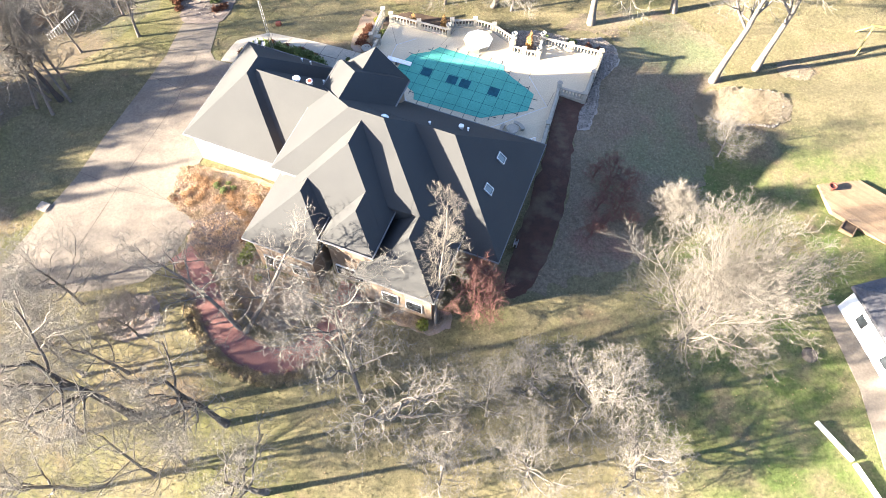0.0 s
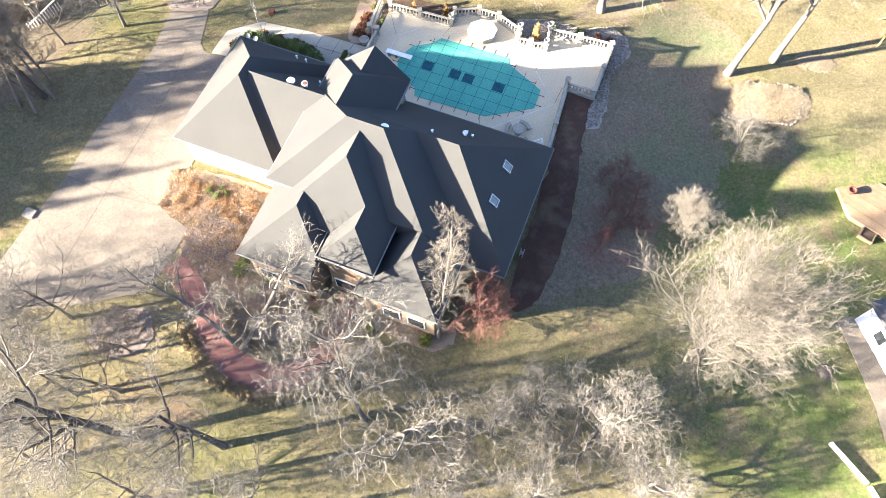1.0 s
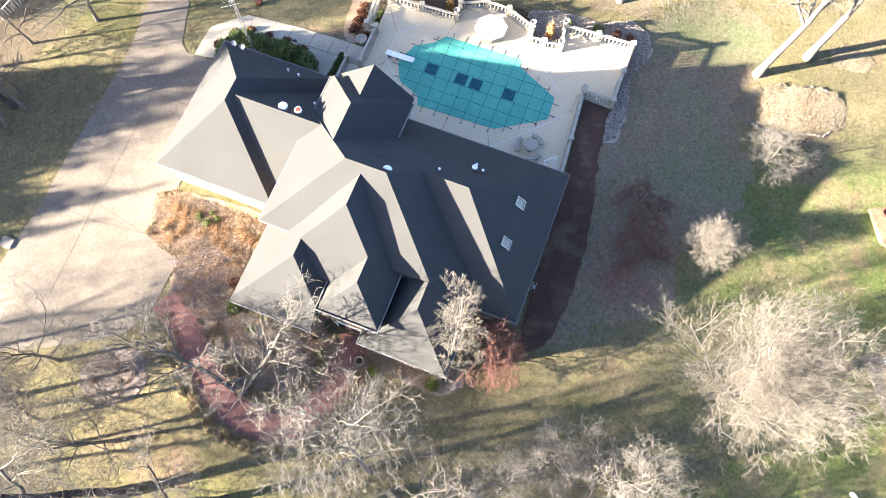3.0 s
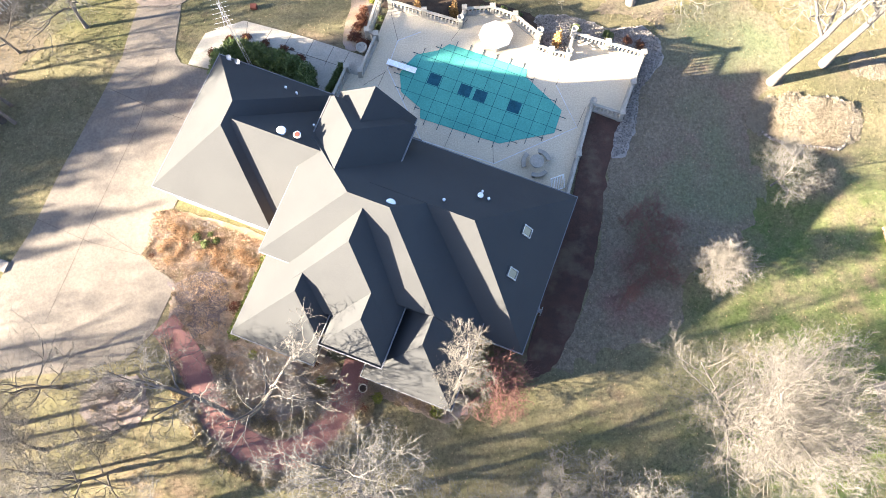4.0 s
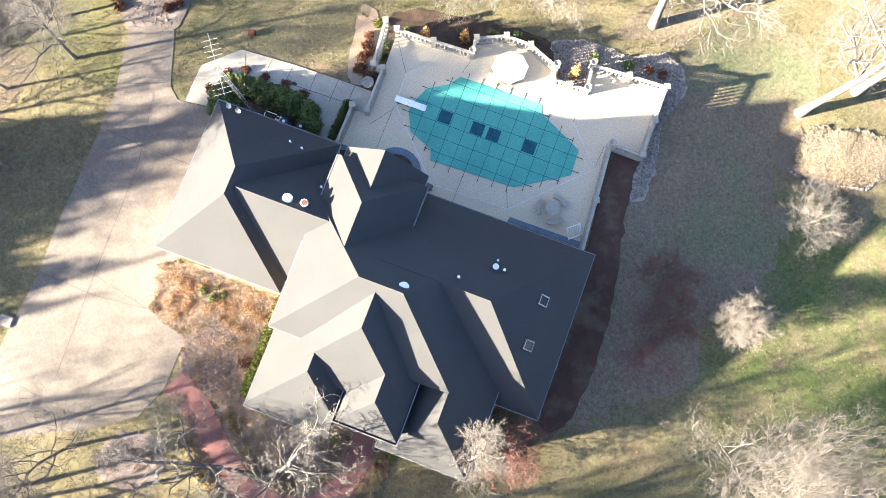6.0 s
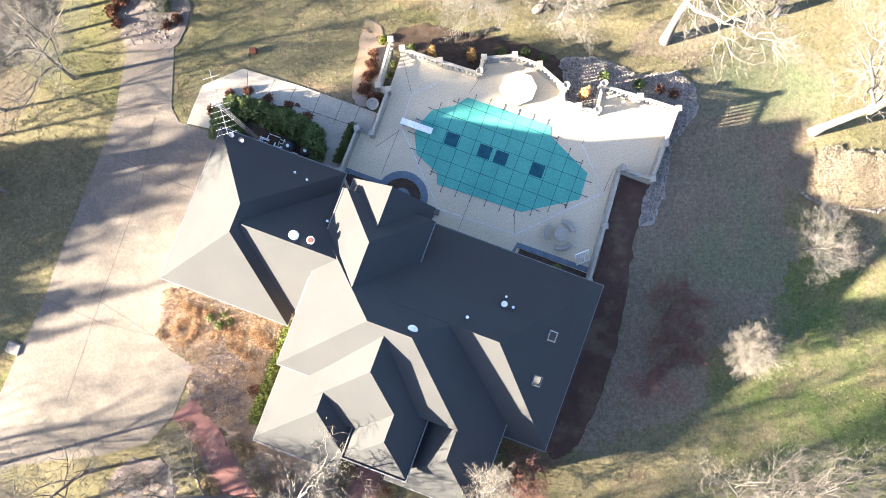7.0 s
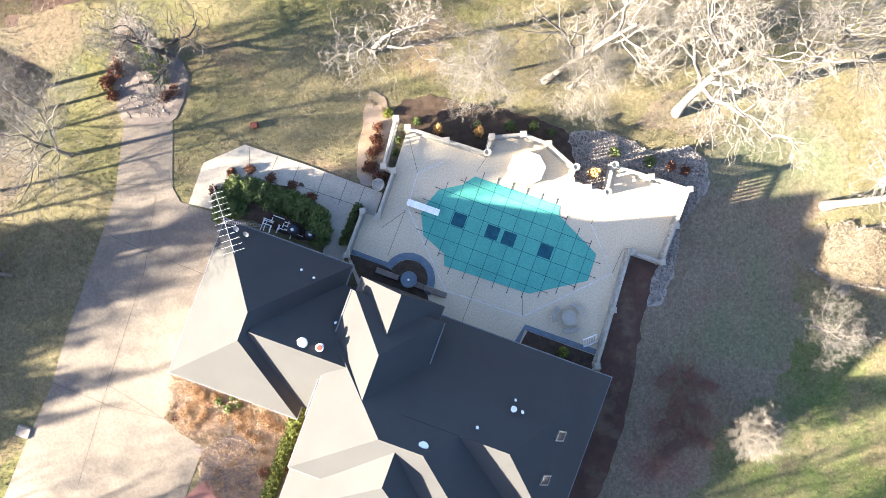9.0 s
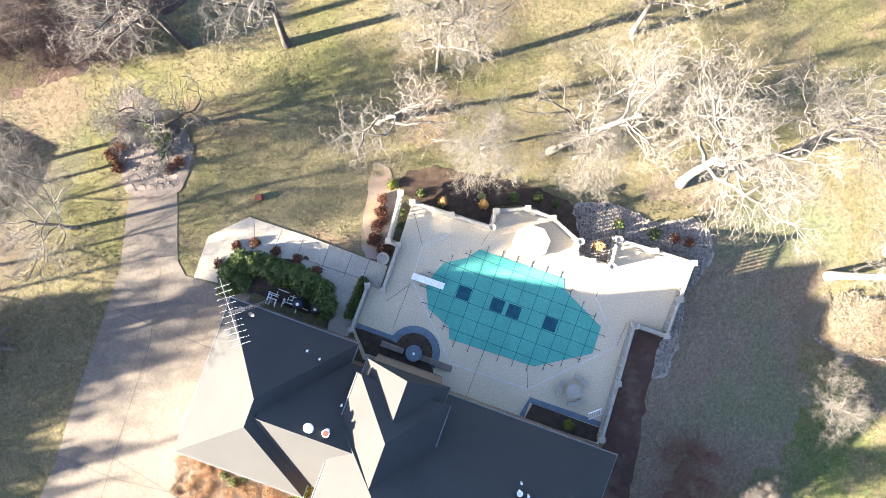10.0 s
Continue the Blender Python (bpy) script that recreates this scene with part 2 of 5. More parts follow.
def drape(points, off, step=1.0, thick=0.12, rough=0.0):
    """A slab with that outline that follows the ground."""
    bm = bmesh.new()
    bm.faces.new([bm.verts.new((p[0], p[1], 0)) for p in points])
    xs, ys = [p[0] for p in points], [p[1] for p in points]
    for ax, lo, hi in ((0, min(xs), max(xs)), (1, min(ys), max(ys))):
        k = math.floor(lo / step) + 1
        while k * step < hi:
            co, no = [0, 0, 0], [0, 0, 0]
            co[ax], no[ax] = k * step, 1
            bmesh.ops.bisect_plane(bm, geom=bm.verts[:] + bm.edges[:] + bm.faces[:], plane_co=co, plane_no=no)
            k += 1
    bmesh.ops.triangulate(bm, faces=bm.faces)
    for v in bm.verts:
        v.co.z = ground_z(v.co.x, v.co.y) + off + rough * noise.noise((v.co.x * 2, v.co.y * 2, 3))
    rim = [e for e in bm.edges if e.is_boundary]
    r = bmesh.ops.extrude_edge_only(bm, edges=rim)
    bmesh.ops.translate(bm, vec=(0, 0, -thick), verts=[g for g in r["geom"] if isinstance(g, bmesh.types.BMVert)])
    return bm


def ribbon(line, width):
    """The outline of a band along a line."""
    pts = [Vector((p[0], p[1], 0)) for p in line]
    left, right = [], []
    for i, p in enumerate(pts):
        d = (pts[min(i + 1, len(pts) - 1)] - pts[max(i - 1, 0)]).normalized()
        s = Vector((-d.y, d.x, 0)) * width / 2
        left.append(p + s)
        right.append(p - s)
    return left + right[::-1]


# ---- ground ----
def make_ground():
    fine = [-48 + 1.0 * i for i in range(111)]
    gx = [-2500, -1200, -600, -300, -160, -100, -70, -58] + fine + [70, 85, 110, 160, 300, 600, 1200, 2500]
    finey = [-8 + 1.0 * i for i in range(101)]
    gy = [-2500, -1200, -600, -300, -120, -60, -35, -18] + finey + [104, 120, 150, 200, 300, 600, 1200, 2500]
    verts = [(x, y, ground_z(x, y)) for y in gy for x in gx]
    w = len(gx)
    faces = [(j * w + i, j * w + i + 1, (j + 1) * w + i + 1, (j + 1) * w + i) for j in range(len(gy) - 1) for i in range(w - 1)]
    me = bpy.data.meshes.new("ground")
    me.from_pydata(verts, [], faces)
    me.polygons.foreach_set("use_smooth", [True] * len(faces))
    me.materials.append(M_GRASS)
    return tagged(new("ground", me), "dormant winter lawn, straw-coloured with green patches", "lawn", kind="structure")


make_ground()

DRIVE = [(-27.1, 55.4), (-27.4, 49.9), (-28.8, 46.1), (-31.2, 39.9), (-32.7, 35.3), (-34.4, 31.9), (-36.5, 27.0), (-38.5, 22.5), (-34.1, 23.6), (-28.0, 24.2), (-24.6, 25.0),
         (-22.7, 27.0), (-21.5, 30.0), (-21.4, 30.9), (-23.1, 31.9), (-23.9, 32.9), (-23.4, 36.5), (-22.0, 36.6), (-17.6, 47.6), (-19.8, 48.3), (-21.9, 49.0), (-22.5, 49.2), (-23.1, 50.3), (-23.4, 55.6)]
tagged(part("road", drape(DRIVE, 0.035), M_CONCRETE), "beige concrete driveway with stains and tyre marks", "driveway", kind="structure")
PATH = spline([(-22.0, 27.6, 0), (-20.26, 25.59, 0), (-19.16, 23.75, 0), (-18.23, 21.94, 0), (-16.99, 20.15, 0), (-15.3, 18.77, 0), (-13.26, 18.08, 0), (-11.27, 18.44, 0), (-9.69, 19.66, 0), (-8.63, 21.22, 0), (-7.92, 22.6, 0), (-7.3, 24.6, 0)], 5)
tagged(part("garden_path", drape(ribbon(PATH, 2.1), 0.07), M_PATH), "curved red tinted concrete garden path", "path", kind="structure")
WALK = [(-21.85, 49.05), (-20.8, 52.15), (-17.75, 53.5), (-13.4, 51.95), (-7.25, 49.5), (-7.9, 47.8), (-8.9, 48.1), (-10.1, 45.0), (-10.6, 43.9), (-11.9, 44.9), (-11.5, 46.8), (-11.3, 48.3), (-12.6, 48.9), (-14.4, 50.2), (-17.6, 50.6), (-19.0, 48.3)]
tagged(part("pavement", drape(WALK, 0.075), M_WALK), "pale concrete walkway round the planting bed", "walkway", kind="structure")
DECK = [(-5.3, 54.2), (0.57, 52.2), (0.93, 53.4), (3.26, 53.5), (5.12, 52.8), (7.0, 51.0), (6.7, 50.0), (7.94, 49.45), (9.3, 49.1), (9.85, 51.06), (15.46, 49.17), (13.28, 43.82), (10.94, 44.71), (8.2, 35.7), (-9.3, 42.6), (-10.06, 44.84), (-8.7, 48.15), (-7.6, 47.7)]
tagged(part("pool_deck", poly(DECK, -2.4, 0.0), M_DECK), "pale concrete pool deck raised on a retaining wall", "pool deck", kind="structure")
COVER = [(-3.94, 48.68), (-3.07, 49.63), (-1.24, 50.0), (-0.33, 50.58), (5.96, 48.21), (5.9, 47.49), (7.43, 45.84), (8.63, 44.53), (7.94, 42.56), (6.58, 42.3), (3.51, 41.7), (-2.8, 43.94), (-2.77, 44.83), (-4.3, 46.27), (-4.43, 47.92)]

# ---- house ----
HOUSE = Matrix.Translation((8.56, 36.0, 0)) @ pose(0, 0, 0, 0, 0, -21.5)
house = thing("house", "large brick house with steep grey-brown shingle hip roofs", "house")
house.matrix_world = HOUSE


def roof_block(u0, u1, v0, v1, eave, ridge, sides, slope=0.96):
    """A roof solid over a rectangle. sides: for w, e, s, n the place where that slope reaches the ridge height; left out, that end is a gable."""
    bm = bmesh.new()
    box(bm, u0, u1, v0, v1, eave - 0.2, ridge + 0.5)
    cuts = {"w": ((-1, 0), 0), "e": ((1, 0), 0), "s": ((0, -1), 1), "n": ((0, 1), 1)}
    planes = [((0, 0, ridge), (0, 0, 1))]
    for key, at in sides.items():
        (a, b), ax = cuts[key]
        k = slope.get(key, slope["all"]) if isinstance(slope, dict) else slope
        planes.append(((at, 0, ridge) if ax == 0 else (0, at, ridge), (a * k, b * k, 1)))
    for co, no in planes:
        r = bmesh.ops.bisect_plane(bm, geom=bm.verts[:] + bm.edges[:] + bm.faces[:], plane_co=co, plane_no=Vector(no).normalized(), clear_outer=True)
        edges = [g for g in r["geom_cut"] if isinstance(g, bmesh.types.BMEdge)]
        if len(edges) > 2:
            bmesh.ops.contextual_create(bm, geom=edges)
    bmesh.ops.remove_doubles(bm, verts=bm.verts, dist=0.002)
    bmesh.ops.dissolve_degenerate(bm, edges=bm.edges, dist=0.002)
    return bm


BLOCKS = [
    # u0, u1, v0, v1, eave, ridge, slopes, pitch
    (-29.0, -19.5, -10.25, 1.15, 3.65, 8.2, {"w": -24.25, "e": -24.25, "n": -3.6, "s": -5.5}, 0.96),
    (-23.8, -14.0, -9.3, -0.3, 3.7, 8.05, {"n": -4.78, "s": -4.78}, 0.96),
    (-18.5, -12.6, -7.0, 0.8, 5.5, 8.4, {"w": -15.5, "e": -15.5}, 0.96),
    (-18.75, -12.25, -9.0, -0.15, 6.4, 9.4, {"w": -15.5, "e": -15.5, "n": -3.1}, 0.92),
    (-18.6, -7.0, -12.4, -3.6, 6.9, 10.82, {"w": -13.76, "e": -10.94, "n": -7.56, "s": -7.56}, {"all": 0.8, "n": 0.96}),
    (-13.0, -3.05, -12.35, -6.0, 4.45, 10.80, {"e": -10.94, "n": -7.56, "s": -7.56}, {"all": 0.8, "n": 0.96}),
    (-16.6, -8.4, -14.6, -8.0, 6.6, 10.42, {"w": -12.55, "e": -12.55, "s": -10.35}, 0.92),
    (-18.6, -12.65, -17.95, -10.5, 5.0, 8.1, {"w": -15.0, "e": -15.0, "s": -14.1}, 0.82),
    (-12.6, -8.2, -16.6, -11.0, 6.5, 8.39, {"w": -10.35, "e": -10.35, "s": -14.35}, 0.92),
    (-9.5, -3.05, -17.45, -8.0, 4.45, 7.0, {"w": -6.25, "e": -6.25, "s": -14.3}, 0.8),
    (-13.0, 0.15, -12.1, 0.0, 3.6, 9.4, {"e": -5.85, "n": -6.05, "s": -6.05}, 0.96),
]
for u0, u1, v0, v1, eave, ridge, sides, pitch in BLOCKS:
    part("roof", roof_block(u0, u1, v0, v1, eave, ridge, sides, pitch), M_SHINGLE, house)
    bm = bmesh.new()
    box(bm, u0 + 0.4, u1 - 0.4, v0 + 0.4, v1 - 0.4, -2.0, eave - 0.1)
    part("wall", bm, M_BRICK, house, "tan brick wall")


# ---- trees ----
def tree_mesh(seed, height, spread, trunk_r, kids=(6, 5, 5, 4, 3), lean=(0, 0), first=0.4, fork=0.9, wob=0.22, up=0.1, twig_r=0.010, shrink=(0.5, 0.75), stem=0.75, thin=0.62, low=0.22):
    """Trunk with limbs, and twigs: two meshes of tapered tubes."""
    rnd = random.Random(seed)
    wood, twigs = ([], []), ([], [])
    levels = len(kids)

    def tube(store, pts, radii, sides):
        verts, faces = store
        base = len(verts)
        for i, p in enumerate(pts):
            d = (pts[min(i + 1, len(pts) - 1)] - pts[max(i - 1, 0)]).normalized()
            a = d.orthogonal().normalized()
            b = d.cross(a)
            for k in range(sides):
                w = 2 * math.pi * k / sides
                verts.append(p + (a * math.cos(w) + b * math.sin(w)) * radii[i])
        for i in range(len(pts) - 1):
            for k in range(sides):
                k2 = (k + 1) % sides
                faces.append((base + i * sides + k, base + i * sides + k2, base + (i + 1) * sides + k2, base + (i + 1) * sides + k))

    def grow(p, d, length, r, level):
        n = 7 if level == 0 else (6 if level < 3 else (3 if level < levels else 2))
        pts, q, dd = [p.copy()], p.copy(), d.copy()
        for i in range(n):
            w = 0.05 if level == 0 else wob * (1.0 if level < 3 else 1.3)
            dd = (dd + Vector((rnd.gauss(0, w), rnd.gauss(0, w), rnd.gauss(0, w * 0.6) + (up if level else 0.0)))).normalized()
            q = q + dd * length / n
            pts.append(q.copy())
        end = r * 0.4
        radii = [r + (end - r) * i / n for i in range(n + 1)]
        if level == 0:
            radii[0] *= 1.4
        tube(wood if level < 2 else twigs, pts, radii, 8 if level == 0 else (6 if level == 1 else (4 if level == 2 else 3)))
        if level >= levels:
            return
        k = kids[level]
        lo = first if level == 0 else low
        for i in range(k):
            s = lo + (1 - lo) * (i + 0.2 + rnd.random() * 0.8) / k
            s = min(s, 0.999)
            j = min(int(s * n), n - 1)
            where = pts[j].lerp(pts[j + 1], s * n - j)
            dirn = (pts[j + 1] - pts[j]).normalized()
            side = dirn.orthogonal().normalized()
            side.rotate(Matrix.Rotation(i * 2.4 + rnd.random() * 1.3, 3, dirn))
            spread_k = fork * rnd.uniform(0.55, 1.1) * (1.0 if level else 1.15 - 0.5 * (s - lo) / (1 - lo))
            nd = (dirn * (1 - fork * 0.35) + side * spread_k).normalized()
            ln = (spread * rnd.uniform(0.75, 1.15) * (1.1 - 0.35 * s) if level == 0 else length * rnd.uniform(*shrink) * (1.15 - 0.4 * s))
            grow(where, nd, ln, max(radii[j] * thin, twig_r), level + 1)

    grow(Vector((0, 0, -0.15)), Vector((lean[0], lean[1], 1)).normalized(), height * stem, trunk_r, 0)
    made = []
    for name, (verts, faces) in (("trunk", wood), ("crown", twigs)):
        me = bpy.data.meshes.new(name)
        me.from_pydata(verts, [], faces)
        me.polygons.foreach_set("use_smooth", [True] * len(faces))
        made.append(me)
    return made


def plant(name, kind, x, y, rot=0, scale=1.0, label="", group="bare trees"):
    wood, twigs = kind
    t = thing(name, label, "tree" if "tree" in name else "shrub", group)
    t.location = (x, y, ground_z(x, y) - 0.05)
    t.rotation_euler = (0, 0, radians(rot))
    t.scale = (scale, scale, scale)
    part("trunk", wood, None, t)
    part("crown", twigs, None, t)
    return t


# ---- house details ----
M_GUTTER = mat("pale_gutter", (0.16, 0.16, 0.165), None, 0.5, 2.0, 12.0, 0.0)


def hb(u0, u1, v0, v1, z0, z1):
    bm = bmesh.new()
    box(bm, u0, u1, v0, v1, z0, z1)
    return bm


def gutter(u0, u1, v0, v1, z):
    part("gutter", hb(u0, u1, v0, v1, z - 0.16, z + 0.01), M_GUTTER, house, "pale metal gutter")


for u0, u1, v0, v1, eave, ridge, sides, pitch in (BLOCKS[k] for k in (0, 7, 8, 9, 10)):
    gutter(u1 - 0.01, u1 + 0.06, v0, v1, eave)
    gutter(u0 - 0.06, u0 + 0.01, v0, v1, eave)
    gutter(u0 - 0.06, u1 + 0.06, v0 - 0.06, v0 + 0.01, eave)
    if "n" in sides:
        gutter(u0 - 0.06, u1 + 0.06, v1 - 0.01, v1 + 0.06, eave)
gutter(-18.82, -18.74, -9.0, -0.15, 6.45)
gutter(-18.66, -18.59, -12.4, -6.0, 6.93)
gutter(-18.6, -16.0, -12.46, -12.39, 6.93)
gutter(-12.26, -12.18, -4.0, -0.15, 6.45)
gutter(-12.61, -12.55, -3.0, 0.8, 5.5)
gutter(-18.56, -18.49, -3.0, 0.8, 5.5)


def skylight(u, v):
    tilt = Matrix.Translation((u, v, 3.6 + 0.96 * (0.15 - u) + 0.02)) @ pose(0, 0, 0, 0, 43.8, 0)
    bm = bmesh.new()
    for a in ((-0.45, 0.45, -0.36, -0.28), (-0.45, 0.45, 0.28, 0.36), (-0.45, -0.37, -0.28, 0.28), (0.37, 0.45, -0.28, 0.28)):
        box(bm, *a, -0.05, 0.14, tilt)
    fr = part("skylight", bm, M_METAL, house, "roof window with a pale metal frame")
    bm = bmesh.new()
    box(bm, -0.37, 0.37, -0.28, 0.28, 0.06, 0.10, tilt)
    part("pane", bm, M_GLASS, fr)


skylight(-2.5, -4.55)
skylight(-2.45, -7.65)


def lathe(profile, n=12):
    bm = bmesh.new()
    rings = [[bm.verts.new((r * math.cos(2 * math.pi * k / n), r * math.sin(2 * math.pi * k / n), z)) for k in range(n)] for r, z in profile]
    for a, b in zip(rings, rings[1:]):
        for k in range(n):
            bm.faces.new((a[k], a[(k + 1) % n], b[(k + 1) % n], b[k]))
    bm.faces.new(rings[0][::-1])
    bm.faces.new(rings[-1])
    return bm


def at(bm, m):
    bmesh.ops.transform(bm, matrix=m, verts=bm.verts)
    return bm


for u, v, z in ((-11.07, -7.2, 10.15), (-20.4, -4.3, 7.6)):
    part("roof_vent", at(lathe([(0.14, -0.4), (0.14, 0.12), (0.32, 0.14), (0.35, 0.2), (0.28, 0.3), (0.1, 0.34)], 16), pose(u, v, z)), M_ALU, house, "white domed roof ventilator")
fl = part("flue", at(lathe([(0.2, -0.5), (0.2, 0.3), (0.26, 0.32), (0.26, 0.4), (0.2, 0.41)], 14), pose(-19.25, -4.2, 7.5)), M_ALU, house, "flue with a white rim and red inside")
part("flue_lining", at(lathe([(0.19, 0.412), (0.19, 0.425)], 14), pose(-19.25, -4.2, 7.5)), M_REDPAINT, fl)
for u, v, z, r, h in ((-6.2, -3.7, 7.15, 0.12, 0.35), (-6.2, -3.2, 6.65, 0.05, 0.3), (-5.6, -3.7, 7.15, 0.06, 0.3), (-8.2, -5.3, 8.6, 0.06, 0.3), (-22.5, -0.2, 4.9, 0.05, 0.3), (-21.5, -0.4, 5.1, 0.05, 0.3), (-19.0, -2.6, 6.0, 0.05, 0.3)):
    part("vent_pipe", at(lathe([(r, -0.3), (r, h), (r * 1.8, h + 0.02), (r * 1.6, h + 0.1)], 8), pose(u, v, z)), M_ALU, house, "small white vent pipe")
# entrance recess and windows in the front walls
for u0, u1, v in ((-7.6, -6.2, -17.08), (-5.6, -4.2, -17.08), (-17.6, -16.0, -17.58), (-15.2, -13.8, -17.58), (-11.9, -8.9, -16.26)):
    w = part("window", hb(u0, u1, v - 0.06, v + 0.05, 0.9, 2.4), M_WHITE, house, "white framed front window")
    part("pane", hb(u0 + 0.08, u1 - 0.08, v - 0.075, v - 0.04, 0.98, 2.32), M_GLASS, w)

# ---- pool and deck ----
pool_cover = thing("pool_cover", "turquoise mesh safety cover strapped tight over the swimming pool", "pool cover")
part("cover_sheet", poly(COVER, 0.012, 0.035), M_COVER, pool_cover)
POOL = Matrix.Translation((-1.6, 47.34, 0)) @ pose(0, 0, 0, 0, 0, -21.5)
POOL_IN = POOL.inverted()
LOCAL = [POOL_IN @ Vector((x, y, 0)) for x, y in COVER]


def spans(axis, value):
    hits = []
    for a, b in zip(LOCAL, LOCAL[1:] + LOCAL[:1]):
        if (a[axis] - value) * (b[axis] - value) < 0:
            s = (value - a[axis]) / (b[axis] - a[axis])
            hits.append(a[1 - axis] + s * (b[1 - axis] - a[1 - axis]))
    return (min(hits), max(hits)) if len(hits) > 1 else None


for axis in (0, 1):
    for k in range(-14, 16):
        value = (k + 0.5) * (1.16 if axis == 0 else 1.14)
        sp = spans(axis, value)
        if not sp or sp[1] - sp[0] < 0.8:
            continue
        bm = bmesh.new()
        lo, hi = sp[0] - 0.42, sp[1] + 0.42
        (box(bm, value - 0.02, value + 0.02, lo, hi, 0.006, 0.042, POOL) if axis == 0 else box(bm, lo, hi, value - 0.02, value + 0.02, 0.006, 0.041, POOL))
        st = part("strap", bm, M_STRAP, pool_cover, "dark webbing strap")
        for e in (lo, hi):
            bm = bmesh.new()
            (box(bm, value - 0.028, value + 0.028, e - 0.09, e + 0.09, 0.004, 0.05, POOL) if axis == 0 else box(bm, e - 0.09, e + 0.09, value - 0.028, value + 0.028, 0.004, 0.05, POOL))
            part("spring", bm, M_DARK, st)
for x, y in ((-1.6, 47.34), (0.87, 46.35), (2.09, 45.85), (4.82, 44.84)):
    p = POOL_IN @ Vector((x, y, 0))
    bm = bmesh.new()
    box(bm, p.x - 0.5, p.x + 0.5, p.y - 0.5, p.y + 0.5, 0.02, 0.046, POOL)
    part("drain_panel", bm, M_MESHSQ, pool_cover, "dark square drain panel")

board = thing("diving_board", "white diving board on a stand at the pool edge", "diving board")
BD = Matrix.Translation((-4.25, 48.33, 0)) @ pose(0, 0, 0, 0, 0, -20.5)
bm = bmesh.new()
box(bm, -1.25, 1.25, -0.25, 0.25, 0.46, 0.53, BD)
bmesh.ops.bevel(bm, geom=bm.edges[:], offset=0.02, segments=1, affect="EDGES")
part("plank", bm, M_ALU, board)
for a, b in ((-1.1, -0.8), (-0.35, -0.15)):
    bm = bmesh.new()
    box(bm, a, b, -0.2, 0.2, 0.0, 0.46, BD)
    part("stand", bm, M_METAL, board)

OCT = [(3.5 + 1.42 * math.cos(radians(22.5 + 45 * k - 21.5)), 51.05 + 1.3 * math.sin(radians(22.5 + 45 * k - 21.5))) for k in range(8)]
tub = thing("spa_cover", "white octagonal spa cover standing on the pool deck", "spa")
part("tub_wall", poly([(3.5 + (x - 3.5) * 0.94, 51.05 + (y - 51.05) * 0.94) for x, y in OCT], 0.0, 0.55), M_STONE, tub)
part("lid", poly(OCT, 0.55, 0.68, 0.04), M_ALU, tub)

for line, w, m, name in (([(-2.68, 51.74), (-4.61, 50.94), (-5.44, 48.42), (-2.72, 42.07), (3.04, 40.01), (9.78, 43.06), (8.3, 46.79)], 0.07, M_SEAL, "joint_seal"),
                         ([(-0.2, 50.9), (1.2, 52.9)], 0.03, M_JOINT, "deck_joint"), ([(3.0, 40.0), (3.0, 41.8)], 0.03, M_JOINT, "deck_joint"), ([(-1.9, 38.9), (-0.2, 43.0)], 0.03, M_JOINT, "deck_joint"),
                         ([(-7.0, 44.8), (-5.6, 48.2)], 0.03, M_JOINT, "deck_joint"), ([(9.8, 43.1), (10.6, 44.8)], 0.03, M_JOINT, "deck_joint"), ([(-7.4, 46.9), (-5.6, 48.1)], 0.03, M_JOINT, "deck_joint"),
                         ([(8.3, 46.8), (9.3, 49.0)], 0.03, M_JOINT, "deck_joint"), ([(-4.6, 50.9), (-5.2, 53.6)], 0.03, M_JOINT, "deck_joint")):
    tagged(part(name, poly(ribbon(line, w), 0.001, 0.007), m), "thin joint line in the concrete pool deck", "joint", kind="structure")

# balustrade
balustrade = thing("balustrade", "pale cast stone balustrade with turned balusters round the pool deck", "balustrade")
BALUSTER = mesh_of("baluster", lathe([(0.085, 0.0), (0.085, 0.06), (0.045, 0.1), (0.085, 0.25), (0.07, 0.38), (0.04, 0.5), (0.075, 0.56), (0.075, 0.6)], 7))
BALUSTER.materials.append(M_STONE)
bm = bmesh.new()
box(bm, -0.17, 0.17, -0.17, 0.17, -0.4, 0.98)
box(bm, -0.22, 0.22, -0.22, 0.22, 0.98, 1.06)
box(bm, -0.2, 0.2, -0.2, 0.2, -0.4, 0.12)
POST = mesh_of("post", bm)
POST.materials.append(M_STONE)
RUNS = [[(-6.1, 54.9), (-7.1, 51.4), (-6.35, 51.05), (-7.6, 47.75)], [(-8.7, 48.15), (-10.0, 44.95)],
        [(-5.25, 54.2), (-2.4, 53.2), (0.57, 52.18), (0.93, 53.38), (3.26, 53.52), (5.12, 52.77), (7.02, 50.97), (6.71, 50.02), (7.94, 49.5), (9.3, 49.08), (9.85, 51.06), (12.6, 50.15), (15.42, 49.17), (14.35, 46.5), (13.28, 43.85), (10.94, 44.71), (9.6, 40.4), (8.3, 36.3)]]
FINIAL = mesh_of("finial", lathe([(0.14, 1.06), (0.08, 1.12), (0.2, 1.3), (0.27, 1.46), (0.25, 1.5), (0.2, 1.47), (0.05, 1.38)], 14))
FINIAL.materials.append(M_STONE)
for x, y in ((0.57, 52.18), (7.02, 50.97), (9.3, 49.08), (9.85, 51.06), (10.94, 44.71)):
    part("finial", FINIAL, None, balustrade, "round cast stone urn finial").location = (x, y, 0)
